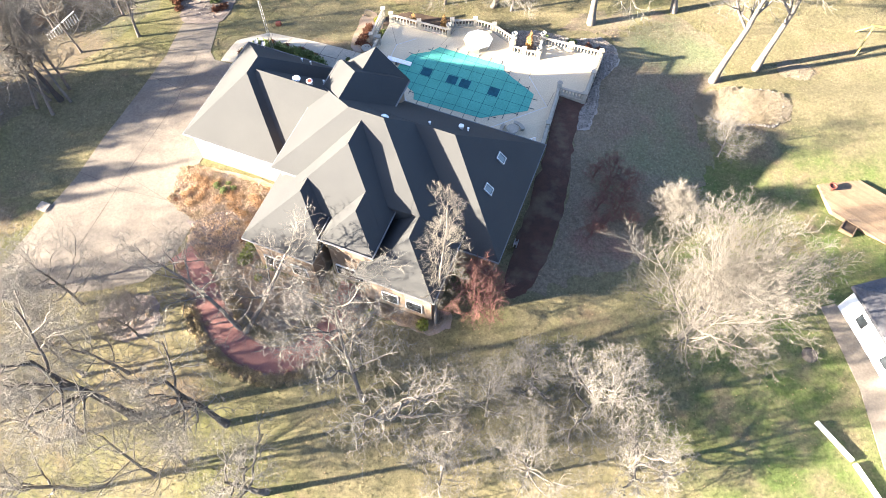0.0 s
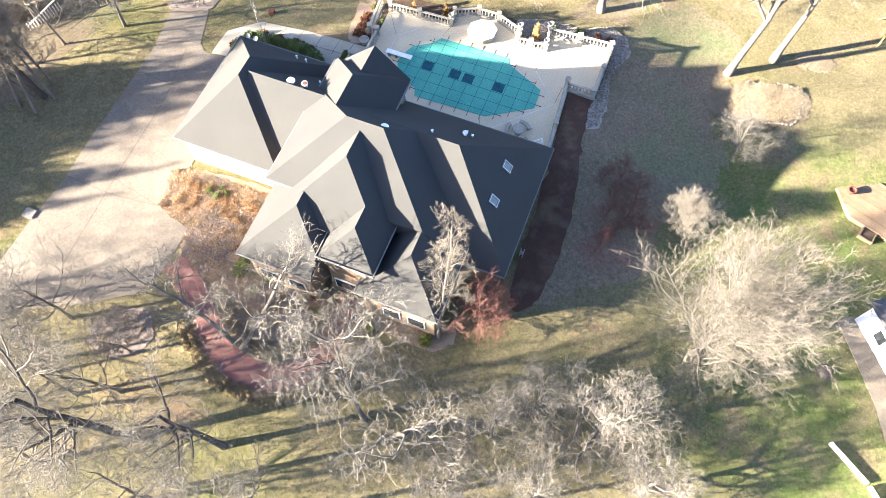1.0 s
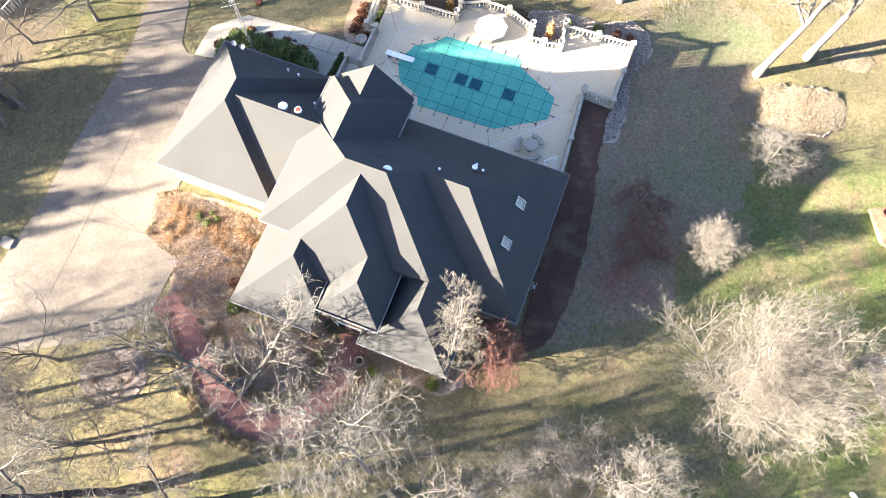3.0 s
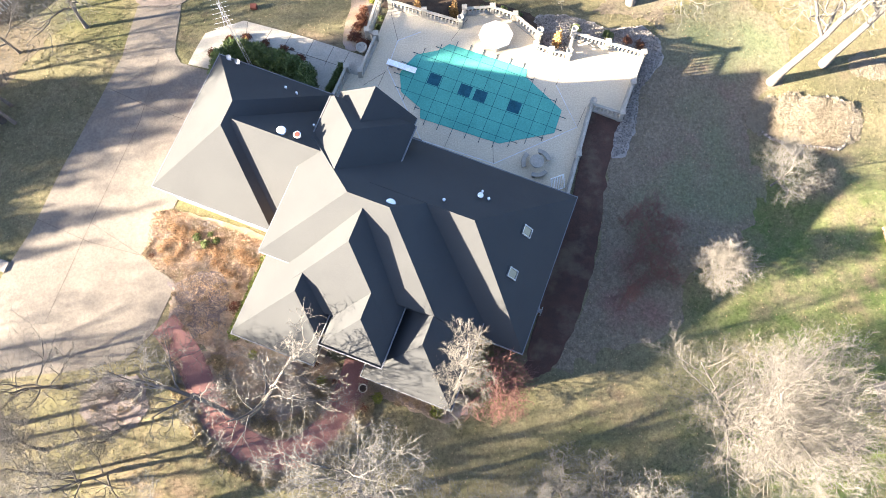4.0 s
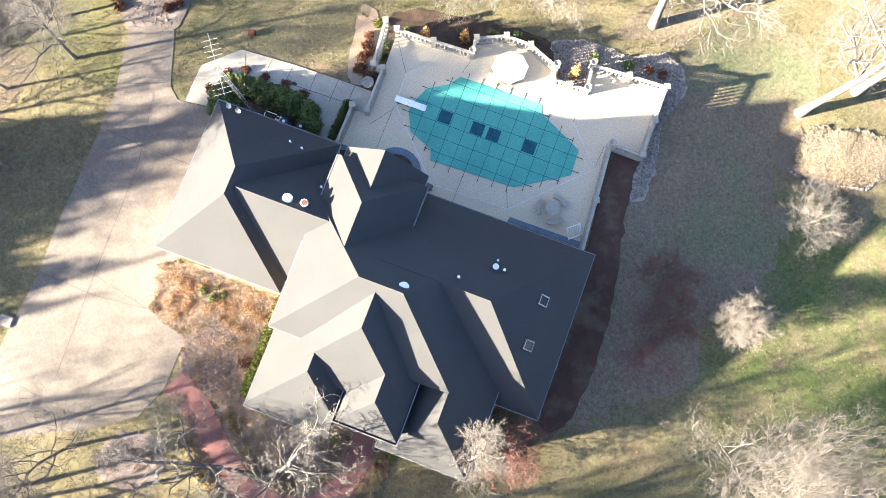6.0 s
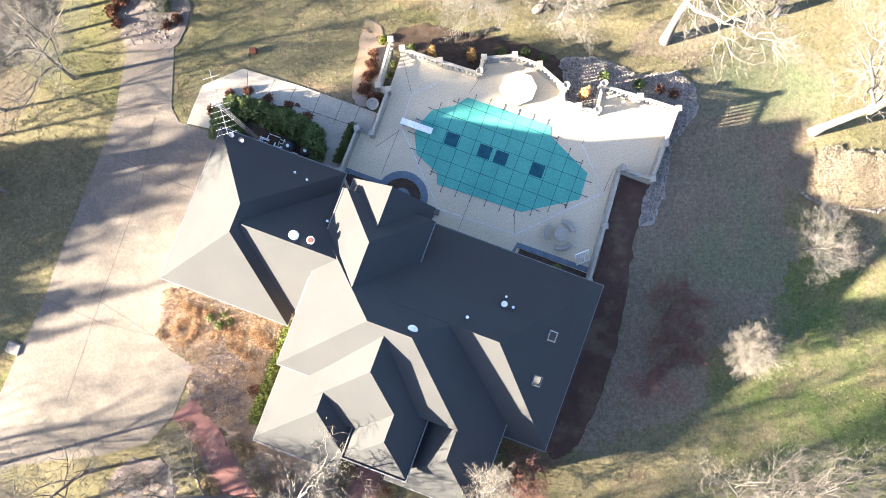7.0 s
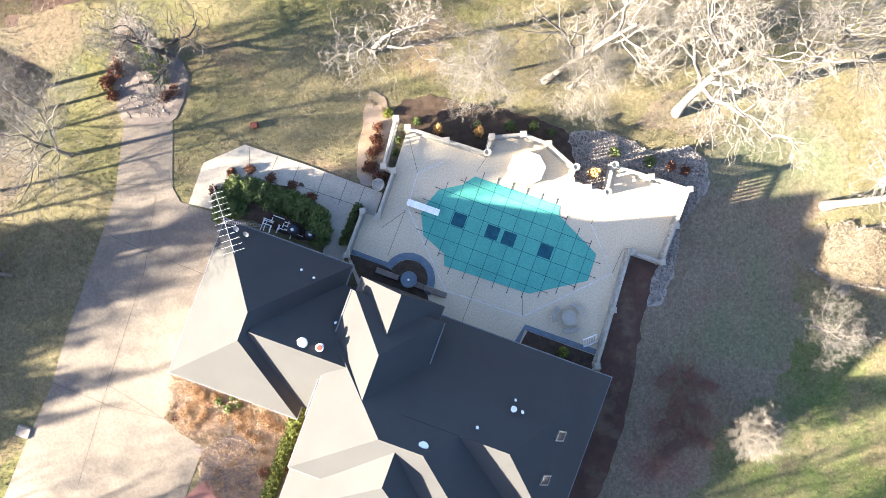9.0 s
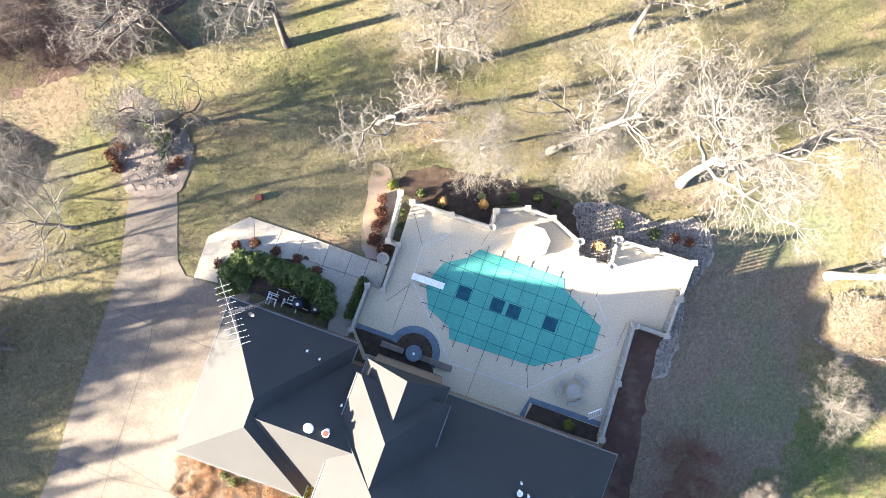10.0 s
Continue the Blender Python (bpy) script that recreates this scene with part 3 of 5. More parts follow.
for run in RUNS:
    for x, y in run:
        o = part("post", POST, None, balustrade)
        o.location = (x, y, 0)
    for (x0, y0), (x1, y1) in zip(run, run[1:]):
        d = Vector((x1 - x0, y1 - y0, 0))
        m = Matrix.Translation((x0, y0, 0)) @ Matrix.Rotation(math.atan2(d.y, d.x), 4, "Z")
        for name, h0, h1, w in (("plinth", -0.3, 0.14, 0.2), ("rail", 0.74, 0.88, 0.115)):
            bm = bmesh.new()
            box(bm, 0.15, d.length - 0.15, -w, w, h0, h1, m)
            if name == "rail":
                bmesh.ops.bevel(bm, geom=bm.edges[:], offset=0.03, segments=1, affect="EDGES")
            part(name, bm, M_STONE, balustrade)
        n = max(2, int(d.length / 0.31))
        for k in range(1, n):
            o = part("baluster", BALUSTER, None, balustrade)
            o.matrix_world = m @ Matrix.Translation((d.length * k / n, 0, 0.14))

# stone table with curved benches
table = thing("patio_table", "round pale concrete patio table on the pool deck", "table")
part("tabletop", at(lathe([(0.5, 0.68), (0.56, 0.7), (0.56, 0.76), (0.53, 0.78)], 24), pose(6.34, 39.9, 0)), M_STONE, table)
part("pedestal", at(lathe([(0.3, 0.0), (0.26, 0.1), (0.13, 0.25), (0.16, 0.6), (0.3, 0.68)], 14), pose(6.34, 39.9, 0)), M_STONE, table)


def arc(cx, cy, r0, r1, a0, a1, n=12):
    p = [(cx + r0 * math.cos(radians(a0 + (a1 - a0) * k / n)), cy + r0 * math.sin(radians(a0 + (a1 - a0) * k / n))) for k in range(n + 1)]
    return p + [(cx + r1 * math.cos(radians(a0 + (a1 - a0) * k / n)), cy + r1 * math.sin(radians(a0 + (a1 - a0) * k / n))) for k in range(n, -1, -1)]


for a in (10, 130, 245):
    bench = thing("curved_bench", "curved pale concrete bench beside the patio table", "bench", "benches round the patio table")
    part("seat", poly(arc(6.34, 39.9, 0.85, 1.2, a, a + 70), 0.36, 0.45, 0.02), M_STONE, bench)
    for b in (a + 8, a + 52):
        part("foot", poly(arc(6.34, 39.9, 0.9, 1.15, b, b + 10, 3), 0.0, 0.36), M_STONE, bench)

# planting bed with the fountain, behind the house
bed_a = [(-9.1, 43.0), (-9.9, 45.0), (-7.3, 44.2)] + arc(-5.5, 43.0, 1.45, 1.45, 150, -25, 14)[:15] + [(-4.0, 41.2), (-9.0, 43.0)]
tagged(part("planting_bed", poly(bed_a, 0.004, 0.04), M_MULCH), "dark mulched planting bed against the house", "planting bed", kind="structure")
tagged(part("bed_edging", poly(arc(-5.5, 43.0, 1.47, 2.0, 150, -40, 18), 0.004, 0.06), M_SLATE), "blue slate edging round the fountain bed", "edging", kind="structure")
tagged(part("bed_edging", poly(ribbon([(-9.9, 45.25), (-7.1, 44.15)], 0.35), 0.004, 0.06), M_SLATE), "blue slate edging along the planting bed", "edging", kind="structure")
fountain = thing("fountain", "pale blue round fountain bowl in a mulch bed", "fountain")
part("bowl", at(lathe([(0.2, 0.0), (0.15, 0.3), (0.5, 0.5), (0.62, 0.55), (0.56, 0.57), (0.1, 0.52)], 18), pose(-5.45, 43.0, 0.02)), M_SLATE, fountain)
part("spout", at(lathe([(0.06, 0.5), (0.05, 0.8), (0.09, 0.84)], 10), pose(-5.45, 43.0, 0.02)), M_ALU, fountain)
wall_low = thing("garden_wall", "low brown stone garden wall beside the fountain bed", "garden wall")
for a, z1, v0, v1 in ((-17.2, 0.45, 1.0, 1.4), (-15.2, 0.4, 1.0, 1.4), (-13.4, 0.45, 1.0, 1.4)):
    bm = bmesh.new()
    box(bm, a - 0.95, a + 0.85, v0, v1, 0.0, z1, HOUSE)
    bmesh.ops.bevel(bm, geom=bm.edges[:], offset=0.03, segments=1, affect="EDGES")
    part("block", bm, M_FLAG, wall_low)
tagged(part("planting_bed", poly([(3.35, 38.9), (2.7, 37.8), (8.1, 35.85), (8.45, 36.9)], 0.004, 0.04), M_MULCH), "dark mulched planting bed beside the house", "planting bed", kind="structure")
tagged(part("bed_edging", poly(ribbon([(2.5, 38.0), (3.15, 39.2), (8.55, 37.15)], 0.4), 0.004, 0.06), M_SLATE), "blue slate edging of the planting bed", "edging", kind="structure")
gate = thing("metal_gate", "white metal gate leaf standing by the balustrade", "gate")
GT = Matrix.Translation((8.05, 37.75, 0)) @ pose(0, 0, 0, -35, 0, 20)
for a in ((-0.55, -0.5, 0.05, 1.35), (0.5, 0.55, 0.05, 1.35), (-0.5, 0.5, 0.05, 0.1), (-0.5, 0.5, 1.3, 1.35)):
    bm = bmesh.new()
    box(bm, a[0], a[1], -0.03, 0.03, a[2], a[3], GT)
    part("frame", bm, M_WHITE, gate)
for k in range(7):
    bm = bmesh.new()
    box(bm, -0.42 + k * 0.14 - 0.015, -0.42 + k * 0.14 + 0.015, -0.015, 0.015, 0.1, 1.3, GT)
    part("bar", bm, M_WHITE, gate)


# ---- planting ----
def leaf_mesh(name, seed, rx, ry, rz, n, size, material, shell=0.55):
    """A mound of many small bent leaves with an uneven outline."""
    rnd = random.Random(seed)
    verts, faces = [], []
    for _ in range(n):
        a, c = rnd.random() * 2 * math.pi, rnd.random()
        r = shell + (1 - shell) * rnd.random() ** 0.6
        lump = 0.8 + 0.35 * noise.noise((math.cos(a) * 2 + seed, math.sin(a) * 2, c * 3))
        e = math.sqrt(1 - c * c)
        p = Vector((rx * r * lump * e * math.cos(a), ry * r * lump * e * math.sin(a), rz * c * r * lump + 0.02))
        d = Vector((rnd.gauss(0, 1), rnd.gauss(0, 1), rnd.gauss(0.4, 0.8))).normalized()
        s = d.orthogonal().normalized()
        s.rotate(Matrix.Rotation(rnd.random() * 6.3, 3, d))
        k = size * rnd.uniform(0.6, 1.3)
        b = len(verts)
        verts += [p - s * k * 0.35, p + d * k - s * k * 0.1 + Vector((0, 0, k * 0.2)), p + s * k * 0.35, p - d * k * 0.3]
        faces += [(b, b + 3, b + 2), (b, b + 2, b + 1)]
    me = bpy.data.meshes.new(name)
    me.from_pydata(verts, [], faces)
    me.materials.append(material)
    return me


def stems_mesh(seed, h, n=7):
    rnd = random.Random(seed)
    bm = bmesh.new()
    for k in range(n):
        a = rnd.random() * 6.3
        bmesh.ops.create_cone(bm, segments=4, radius1=0.02, radius2=0.008, depth=h, matrix=pose(0.1 * math.cos(a), 0.1 * math.sin(a), h / 2 - 0.05, rnd.uniform(-30, 30), rnd.uniform(-30, 30), 0))
    me = mesh_of("stems", bm)
    me.materials.append(M_DARKBARK)
    return me


STEMS = stems_mesh(5, 0.5)


def bush(name, mesh, x, y, s=1.0, label="", category="shrub", group="", rot=None, sz=None, z=None):
    t = thing(name, label, category, group)
    t.location = (x, y, (ground_z(x, y) if z is None else z) - 0.03)
    t.rotation_euler = (0, 0, random.random() * 6.3 if rot is None else radians(rot))
    t.scale = (s, s, sz or s)
    part("stems", STEMS, None, t)
    part("foliage", mesh, None, t)
    return t


HEDGE = leaf_mesh("foliage", 11, 1.25, 1.25, 1.7, 2600, 0.15, M_EVERGREEN)
GREEN = leaf_mesh("foliage", 12, 0.55, 0.55, 0.7, 500, 0.11, M_EVERGREEN)
YELLOW = leaf_mesh("foliage", 13, 0.5, 0.5, 0.55, 450, 0.11, M_YELLOWLEAF)
GREENISH = leaf_mesh("foliage", 22, 0.5, 0.5, 0.55, 600, 0.09, mat("hedge_leaves", (0.13, 0.15, 0.035), (0.085, 0.11, 0.028), 0.7, 2.0, 8.0, 0.0, per_object=0.15))
DRY = leaf_mesh("foliage", 14, 0.5, 0.5, 0.45, 520, 0.08, M_DRY, 0.2)
RUST = leaf_mesh("foliage", 15, 0.7, 0.7, 0.7, 500, 0.13, M_RUST, 0.3)
DRYHEDGE = leaf_mesh("foliage", 21, 0.5, 0.5, 0.5, 420, 0.09, mat("tan_olive_foliage", (0.30, 0.235, 0.14), (0.22, 0.18, 0.10), 0.9, 1.0, 8.0, 0.0, per_object=0.2), 0.45)
PAMPAS = leaf_mesh("foliage", 16, 1.0, 1.0, 0.75, 3200, 0.13, M_PAMPAS, 0.25)
CONE = leaf_mesh("foliage", 17, 0.42, 0.42, 2.4, 1100, 0.10, M_TANCONE, 0.35)

rnd = random.Random(4)
for x, y, s in ((-19.0, 49.2, 0.95), (-18.2, 50.1, 0.95), (-17.2, 49.9, 1.0), (-16.2, 49.7, 0.95), (-15.2, 49.2, 1.0), (-14.2, 48.9, 1.0), (-13.2, 48.4, 1.05), (-12.3, 47.7, 1.05), (-19.2, 48.2, 0.8), (-12.0, 46.6, 0.95), (-18.2, 48.6, 0.8)):
    bush("hedge_shrub", HEDGE, x, y, s, "dense dark green evergreen hedge shrub beside the garage", "hedge", "evergreen hedge by the garage")
for x, y in ((-18.6, 51.3), (-17.2, 51.5), (-15.6, 50.8), (-14.0, 50.2), (-12.6, 49.3), (-19.9, 50.0)):
    bush("rust_shrub", RUST, x, y, 0.8, "low rust-brown dormant shrub along the hedge", group="rust shrubs")
for k in range(6):
    bush("hedge_shrub", GREEN, -9.1 - 0.22 * k, 48.4 - 0.48 * k, 0.95, "small clipped green hedge shrub by the deck wall", "hedge", "clipped hedge strip", sz=1.6)
for k in range(13):
    u, v = -19.75, -10.7 - 0.58 * k
    p = HOUSE @ Vector((u, v, 0))
    bush("hedge_shrub", GREENISH, p.x - 0.15, p.y, 1.5, "low green foundation hedge along the brick wall", "hedge", "foundation hedge", sz=1.3)
for x, y, s in ((-7.7, 53.6, 1.0), (-8.0, 52.6, 0.9), (-8.2, 51.5, 1.1), (-7.5, 50.6, 1.1), (-7.6, 54.6, 0.8), (14.5, 51.0, 0.8), (15.6, 50.7, 0.8), (-24.0, 57.4, 0.9), (-28.3, 58.6, 1.1), (-27.9, 57.6, 0.9)):
    bush("rust_shrub", RUST, x, y, s, "rust-brown dormant shrub in a planting bed", group="rust shrubs")
for x, y, s in ((2.5, 54.5, 1.0), (4.3, 54.4, 1.0), (10.3, 52.2, 1.0), (12.9, 51.4, 1.1), (-4.6, 55.0, 0.8), (-6.3, 52.6, 0.7), (-6.1, 53.6, 0.7), (5.6, 53.9, 0.8), (-25.0, 60.0, 1.7), (-24.2, 58.8, 1.3), (-25.5, 61.2, 1.4), (0.0, 54.6, 0.8)):
    bush("green_shrub", GREEN, x, y, s, "rounded green shrub in a planting bed", group="green shrubs")
bush("green_shrub", YELLOW, 6.0, 37.3, 1.05, "rounded yellow-green shrub in the bed by the house", z=0.0)
for x, y, s in ((-5.9, 22.0, 1.0), (-10.0, 23.3, 1.0), (-14.15, 26.3, 1.2), (-6.8, 55.7, 1.1), (-1.6, 21.0, 1.3), (-15.1, 25.2, 0.9)):
    bush("yellow_shrub", YELLOW, x, y, s, "small yellow-green evergreen shrub", group="yellow shrubs")
for x, y in ((0.1, 54.0), (8.5, 50.6), (-3.0, 54.3)):
    bush("columnar_shrub", CONE, x, y, 1.1, "narrow upright golden-brown shrub by the balustrade", group="columnar shrubs")

ISLAND = [(25.1, 45.0), (26.05, 45.5), (28.5, 45.9), (31.4, 46.0), (32.6, 44.6), (31.4, 41.6), (29.7, 41.5), (27.0, 42.1), (25.3, 43.5)]


# beds of mulch and fallen leaves
def ragged(pts):
    out = []
    for p in spline([(x, y, 0) for x, y in pts], 14, True):
        out.append((p.x + 0.3 * noise.noise((p.x * 1.3, p.y * 1.3, 5)) + 0.12 * noise.noise((p.x * 4, p.y * 4, 5)), p.y + 0.3 * noise.noise((p.x * 1.3, p.y * 1.3, 9)) + 0.12 * noise.noise((p.x * 4, p.y * 4, 9))))
    return out


BEDS = [("mulch_bed", [(-22.0, 36.5), (-13.6, 33.3), (-15.7, 26.3), (-17.5, 25.6), (-19.5, 26.2), (-21.6, 28.4), (-21.4, 30.9), (-23.1, 31.9), (-23.9, 32.9), (-23.5, 36.3)], M_LITTER, "bed of fallen leaves and dry groundcover beside the garage"),
        ("mulch_bed", [(-15.6, 26.1), (-19.0, 25.3), (-17.2, 22.0), (-15.6, 20.1), (-13.2, 19.0), (-11.5, 19.3), (-10.2, 20.4), (-8.7, 23.4), (-9.3, 24.8), (-12.0, 25.0)], M_LITTER, "leaf-covered shrub bed inside the curved path"),
        ("mulch_bed", [(-22.3, 26.6), (-21.0, 24.6), (-19.6, 21.2), (-17.9, 18.7), (-15.6, 17.0), (-13.0, 16.4), (-10.5, 16.8), (-8.3, 18.3), (-6.4, 20.4), (-6.1, 22.2), (-1.0, 20.2), (0.4, 22.0), (-7.0, 24.4), (-8.0, 20.8), (-9.3, 18.8), (-11.2, 17.5), (-13.3, 17.1), (-15.9, 17.9), (-18.0, 19.9), (-19.3, 22.0), (-20.4, 24.6), (-21.6, 26.8)], M_LITTER, "bed of dry perennials outside the curved path"),
        ("mulch_bed", [(-27.5, 21.5), (-26.4, 20.2), (-24.8, 19.7), (-23.2, 20.3), (-22.5, 21.6), (-23.5, 23.6), (-26.5, 23.6)], M_GREYLITTER, "round bed of grey dry litter on the lawn"),
        ("mulch_bed", [(12.4, 36.2), (14.55, 36.8), (17.2, 36.3), (17.9, 33.6), (16.4, 28.8), (12.9, 27.8), (11.3, 31.4)], M_THATCH, "thin turf strewn with leaves under the reddish shrubs"),
        ("mulch_bed", [(8.9, 36.6), (4.9, 24.6), (7.0, 24.2), (10.0, 30.5), (12.2, 40.0), (13.6, 43.6), (11.0, 44.5)], M_STRIP, "brown mulch strip along the house wall"),
        ("mulch_bed", [(-6.2, 55.2), (-8.2, 57.4), (-9.2, 51.0), (-7.4, 50.2), (-7.2, 51.4)], M_LITTER, "leaf-covered bed outside the balustrade"),
        ("mulch_bed", [(-5.3, 54.5), (-6.2, 56.2), (-3.6, 57.0), (1.4, 56.0), (4.9, 54.9), (7.3, 53.4), (7.2, 51.3), (5.2, 53.1), (3.3, 53.8), (0.8, 53.7), (0.5, 52.5)], M_MULCH, "dark mulched bed behind the balustrade"),
        ("mulch_bed", [(-20.2, 49.0), (-19.2, 51.2), (-17.4, 51.9), (-13.2, 50.3), (-11.6, 48.6), (-10.9, 45.6), (-18.0, 47.9)], M_MULCH, "dark mulched bed under the hedge"),
        ("gravel_bed", [(7.0, 53.6), (9.1, 54.0), (11.24, 53.3), (12.94, 52.2), (15.97, 52.5), (17.3, 51.5), (17.5, 49.7), (16.4, 48.0), (15.2, 46.6), (14.7, 43.6), (13.6, 41.0), (12.5, 40.6), (12.8, 42.5), (13.6, 43.8), (15.7, 49.2), (9.9, 51.4), (9.4, 49.4), (7.2, 50.2), (7.3, 51.2)], M_PEBBLE, "bed of grey river stones round the raised deck"),
        ("flagstone_patch", [(-27.2, 63.8), (-25.0, 62.2), (-22.9, 60.4), (-22.2, 58.8), (-23.3, 55.8), (-27.1, 55.6), (-27.9, 59.8)], M_FLAG, "irregular flagstone landing at the end of the driveway")]
for i, (name, pts, m, label) in enumerate(BEDS):
    tagged(part(name, drape(ragged(pts), 0.03 + 0.004 * i, 1.0, 0.1, 0.02), m), label, "bed", kind="structure")


for name, pts, m, label in (("thatch", [(12.8, 44.5), (15.6, 47.0), (17.0, 52.6), (12.0, 54.5), (16.0, 57.0), (24.0, 57.0), (29.0, 52.0), (26.5, 46.0), (24.6, 42.5), (25.5, 38.5), (22.0, 33.8), (17.5, 30.5), (16.0, 26.5), (9.0, 24.6), (6.9, 24.5), (9.9, 30.5), (12.0, 40.0)], M_THATCH, "grey-brown thin dormant turf in the shade of the house"),
                             ("woodland_floor", [(-62, 70), (-62, 20), (-50, 24), (-47, 32), (-41, 41), (-36.5, 48), (-31.5, 56), (-30, 61), (-33, 66), (-45, 72)], M_WOODS, "brown leaf-strewn thin grass under the trees beside the driveway"),
                             ("grey_groundcover", [(-21.4, 28.6), (-21.2, 30.7), (-19.4, 31.4), (-17.8, 30.4), (-17.2, 28.4), (-17.8, 26.8), (-19.4, 26.6)], M_GREYLITTER, "grey-mauve dormant groundcover in the garage bed"),
                             ("leaf_carpet", [(-42, 74), (-42, 63.5), (-36, 62.5), (-31, 65), (-27, 66.5), (-23.5, 70), (-20, 74)], M_RUSTLEAF, "carpet of rusty fallen leaves under the trees")):
    tagged(part(name, drape([(x + 1.1 * noise.noise((x * 0.7, y * 0.7, 7)), y + 1.1 * noise.noise((x * 0.7, y * 0.7, 8))) for x, y in ragged(pts)], 0.045 if name == "grey_groundcover" else 0.008, 1.0, 0.05, 0.003), m), label, "ground cover", kind="structure")


def inside(p, pts):
    c = False
    for (x0, y0), (x1, y1) in zip(pts, pts[1:] + pts[:1]):
        if (y0 > p[1]) != (y1 > p[1]) and p[0] < (x1 - x0) * (p[1] - y0) / (y1 - y0) + x0:
            c = not c
    return c


def scatter(pts, n, seed):
    rnd, out = random.Random(seed), []
    xs, ys = [p[0] for p in pts], [p[1] for p in pts]
    while len(out) < n:
        p = (rnd.uniform(min(xs), max(xs)), rnd.uniform(min(ys), max(ys)))
        if inside(p, pts):
            out.append(p)
    return out


def pebbles(name, pts, n, seed, lo, hi, label, m):
    rnd, verts, faces = random.Random(seed), [], []
    for x, y in pts if n == 0 else scatter(pts, n, seed):
        r, b, z = rnd.uniform(lo, hi), len(verts), ground_z(x, y) + 0.03
        w = [r * rnd.uniform(0.7, 1.2) for _ in range(6)]
        verts += [(x + w[0], y, z), (x, y + w[1], z), (x - w[2], y, z), (x, y - w[3], z), (x + r * 0.2, y, z + w[4] * 0.7), (x, y, z - r * 0.4)]
        faces += [(b, b + 1, b + 4), (b + 1, b + 2, b + 4), (b + 2, b + 3, b + 4), (b + 3, b, b + 4)]
    me = bpy.data.meshes.new(name)
    me.from_pydata(verts, [], faces)
    me.materials.append(m)
    return tagged(new(name, me), label, "stones", kind="stuff")


pebbles("river_stones", BEDS[9][1], 8500, 1, 0.07, 0.15, "loose grey river stones round the raised deck", M_PEBBLE)
pebbles("loose_stones", BEDS[10][1], 250, 2, 0.08, 0.2, "loose stones at the end of the driveway", M_PEBBLE)
for i, (bed, n) in enumerate(((0, 70), (1, 45), (2, 80), (3, 8), (6, 8))):
    for x, y in scatter(BEDS[bed][1], n, 20 + i):
        bush("dry_shrub", DRY if (i + n) % 2 or rnd.random() < 0.95 else RUST, x, y, rnd.uniform(0.35, 1.0), "low tan dry perennial clump in a bed", group="dry perennials", sz=rnd.uniform(0.25, 0.6))
for i, p in enumerate(PATH):
    if 8 < i < len(PATH) - 6:
        d = (PATH[i + 1] - PATH[i - 1]).normalized()
        for side in (1.55, 1.95, -1.5, -1.9):
            bush("edging_shrub", DRYHEDGE, p.x - d.y * side + rnd.uniform(-0.15, 0.15), p.y + d.x * side + rnd.uniform(-0.15, 0.15), rnd.uniform(0.7, 1.0), "tan and olive dormant clump edging the curved path", group="path edging clumps", sz=rnd.uniform(0.7, 1.0))
for x, y, s, kind in ((-24.4, 59.7, 1.7, YELLOW), (-23.9, 60.5, 1.3, GREEN), (-24.9, 60.6, 1.2, DRY), (-25.6, 61.4, 1.2, DRY), (-26.4, 62.3, 1.1, DRY), (-27.3, 60.6, 1.3, RUST), (-27.6, 59.4, 1.2, RUST), (-27.2, 61.4, 1.1, DRY), (-26.2, 60.2, 0.8, DRY), (-23.2, 57.8, 1.0, RUST), (-24.0, 61.3, 1.0, DRY)):
    bush("landing_shrub", kind, x, y, s, "mixed green and dormant shrub beside the flagstone landing", "shrub", "shrubs round the landing")
TANBUSH = leaf_mesh("foliage", 19, 0.55, 0.55, 0.5, 900, 0.055, M_ORANGE, 0.25)
for k in range(34):
    f, g = rnd.random(), rnd.random() ** 1.5
    bush("dry_shrub", TANBUSH, -23.0 + 8.7 * f - 0.9 * g, 35.6 - 3.3 * f - 2.6 * g, rnd.uniform(0.7, 1.25), "orange-tan dormant shrub beside the garage wall", group="orange-tan shrubs", sz=rnd.uniform(0.6, 1.0))
for x, y, s in ((-19.9, 34.2, 0.8), (-19.2, 33.6, 0.9), (-18.4, 33.9, 0.7), (-18.9, 34.4, 0.6)):
    bush("evergreen_shrub", GREEN, x, y, s, "small green shrub among dormant orange stems", "shrub", "green shrubs in the garage bed")


def stalks(name, pts, n, seed, lo, hi, label):
    rnd, verts, faces = random.Random(seed), [], []
    for x, y in scatter(pts, n, seed):
        z, a, k, hgt = ground_z(x, y), rnd.random() * 6.3, rnd.uniform(0.006, 0.02), rnd.uniform(lo, hi)
        dx, dy, lx, ly = math.cos(a) * k, math.sin(a) * k, rnd.gauss(0, 0.7) * hgt, rnd.gauss(0, 0.7) * hgt
        b = len(verts)
        verts += [(x - dx, y - dy, z), (x + dx, y + dy, z), (x + lx + dx * 0.6, y + ly + dy * 0.6, z + hgt), (x + lx - dx * 0.6, y + ly - dy * 0.6, z + hgt)]
        faces.append((b, b + 1, b + 2, b + 3))
    me = bpy.data.meshes.new(name)
    me.from_pydata(verts, [], faces)
    me.materials.append(M_STALK)
    return tagged(new(name, me), label, "groundcover", kind="stuff")


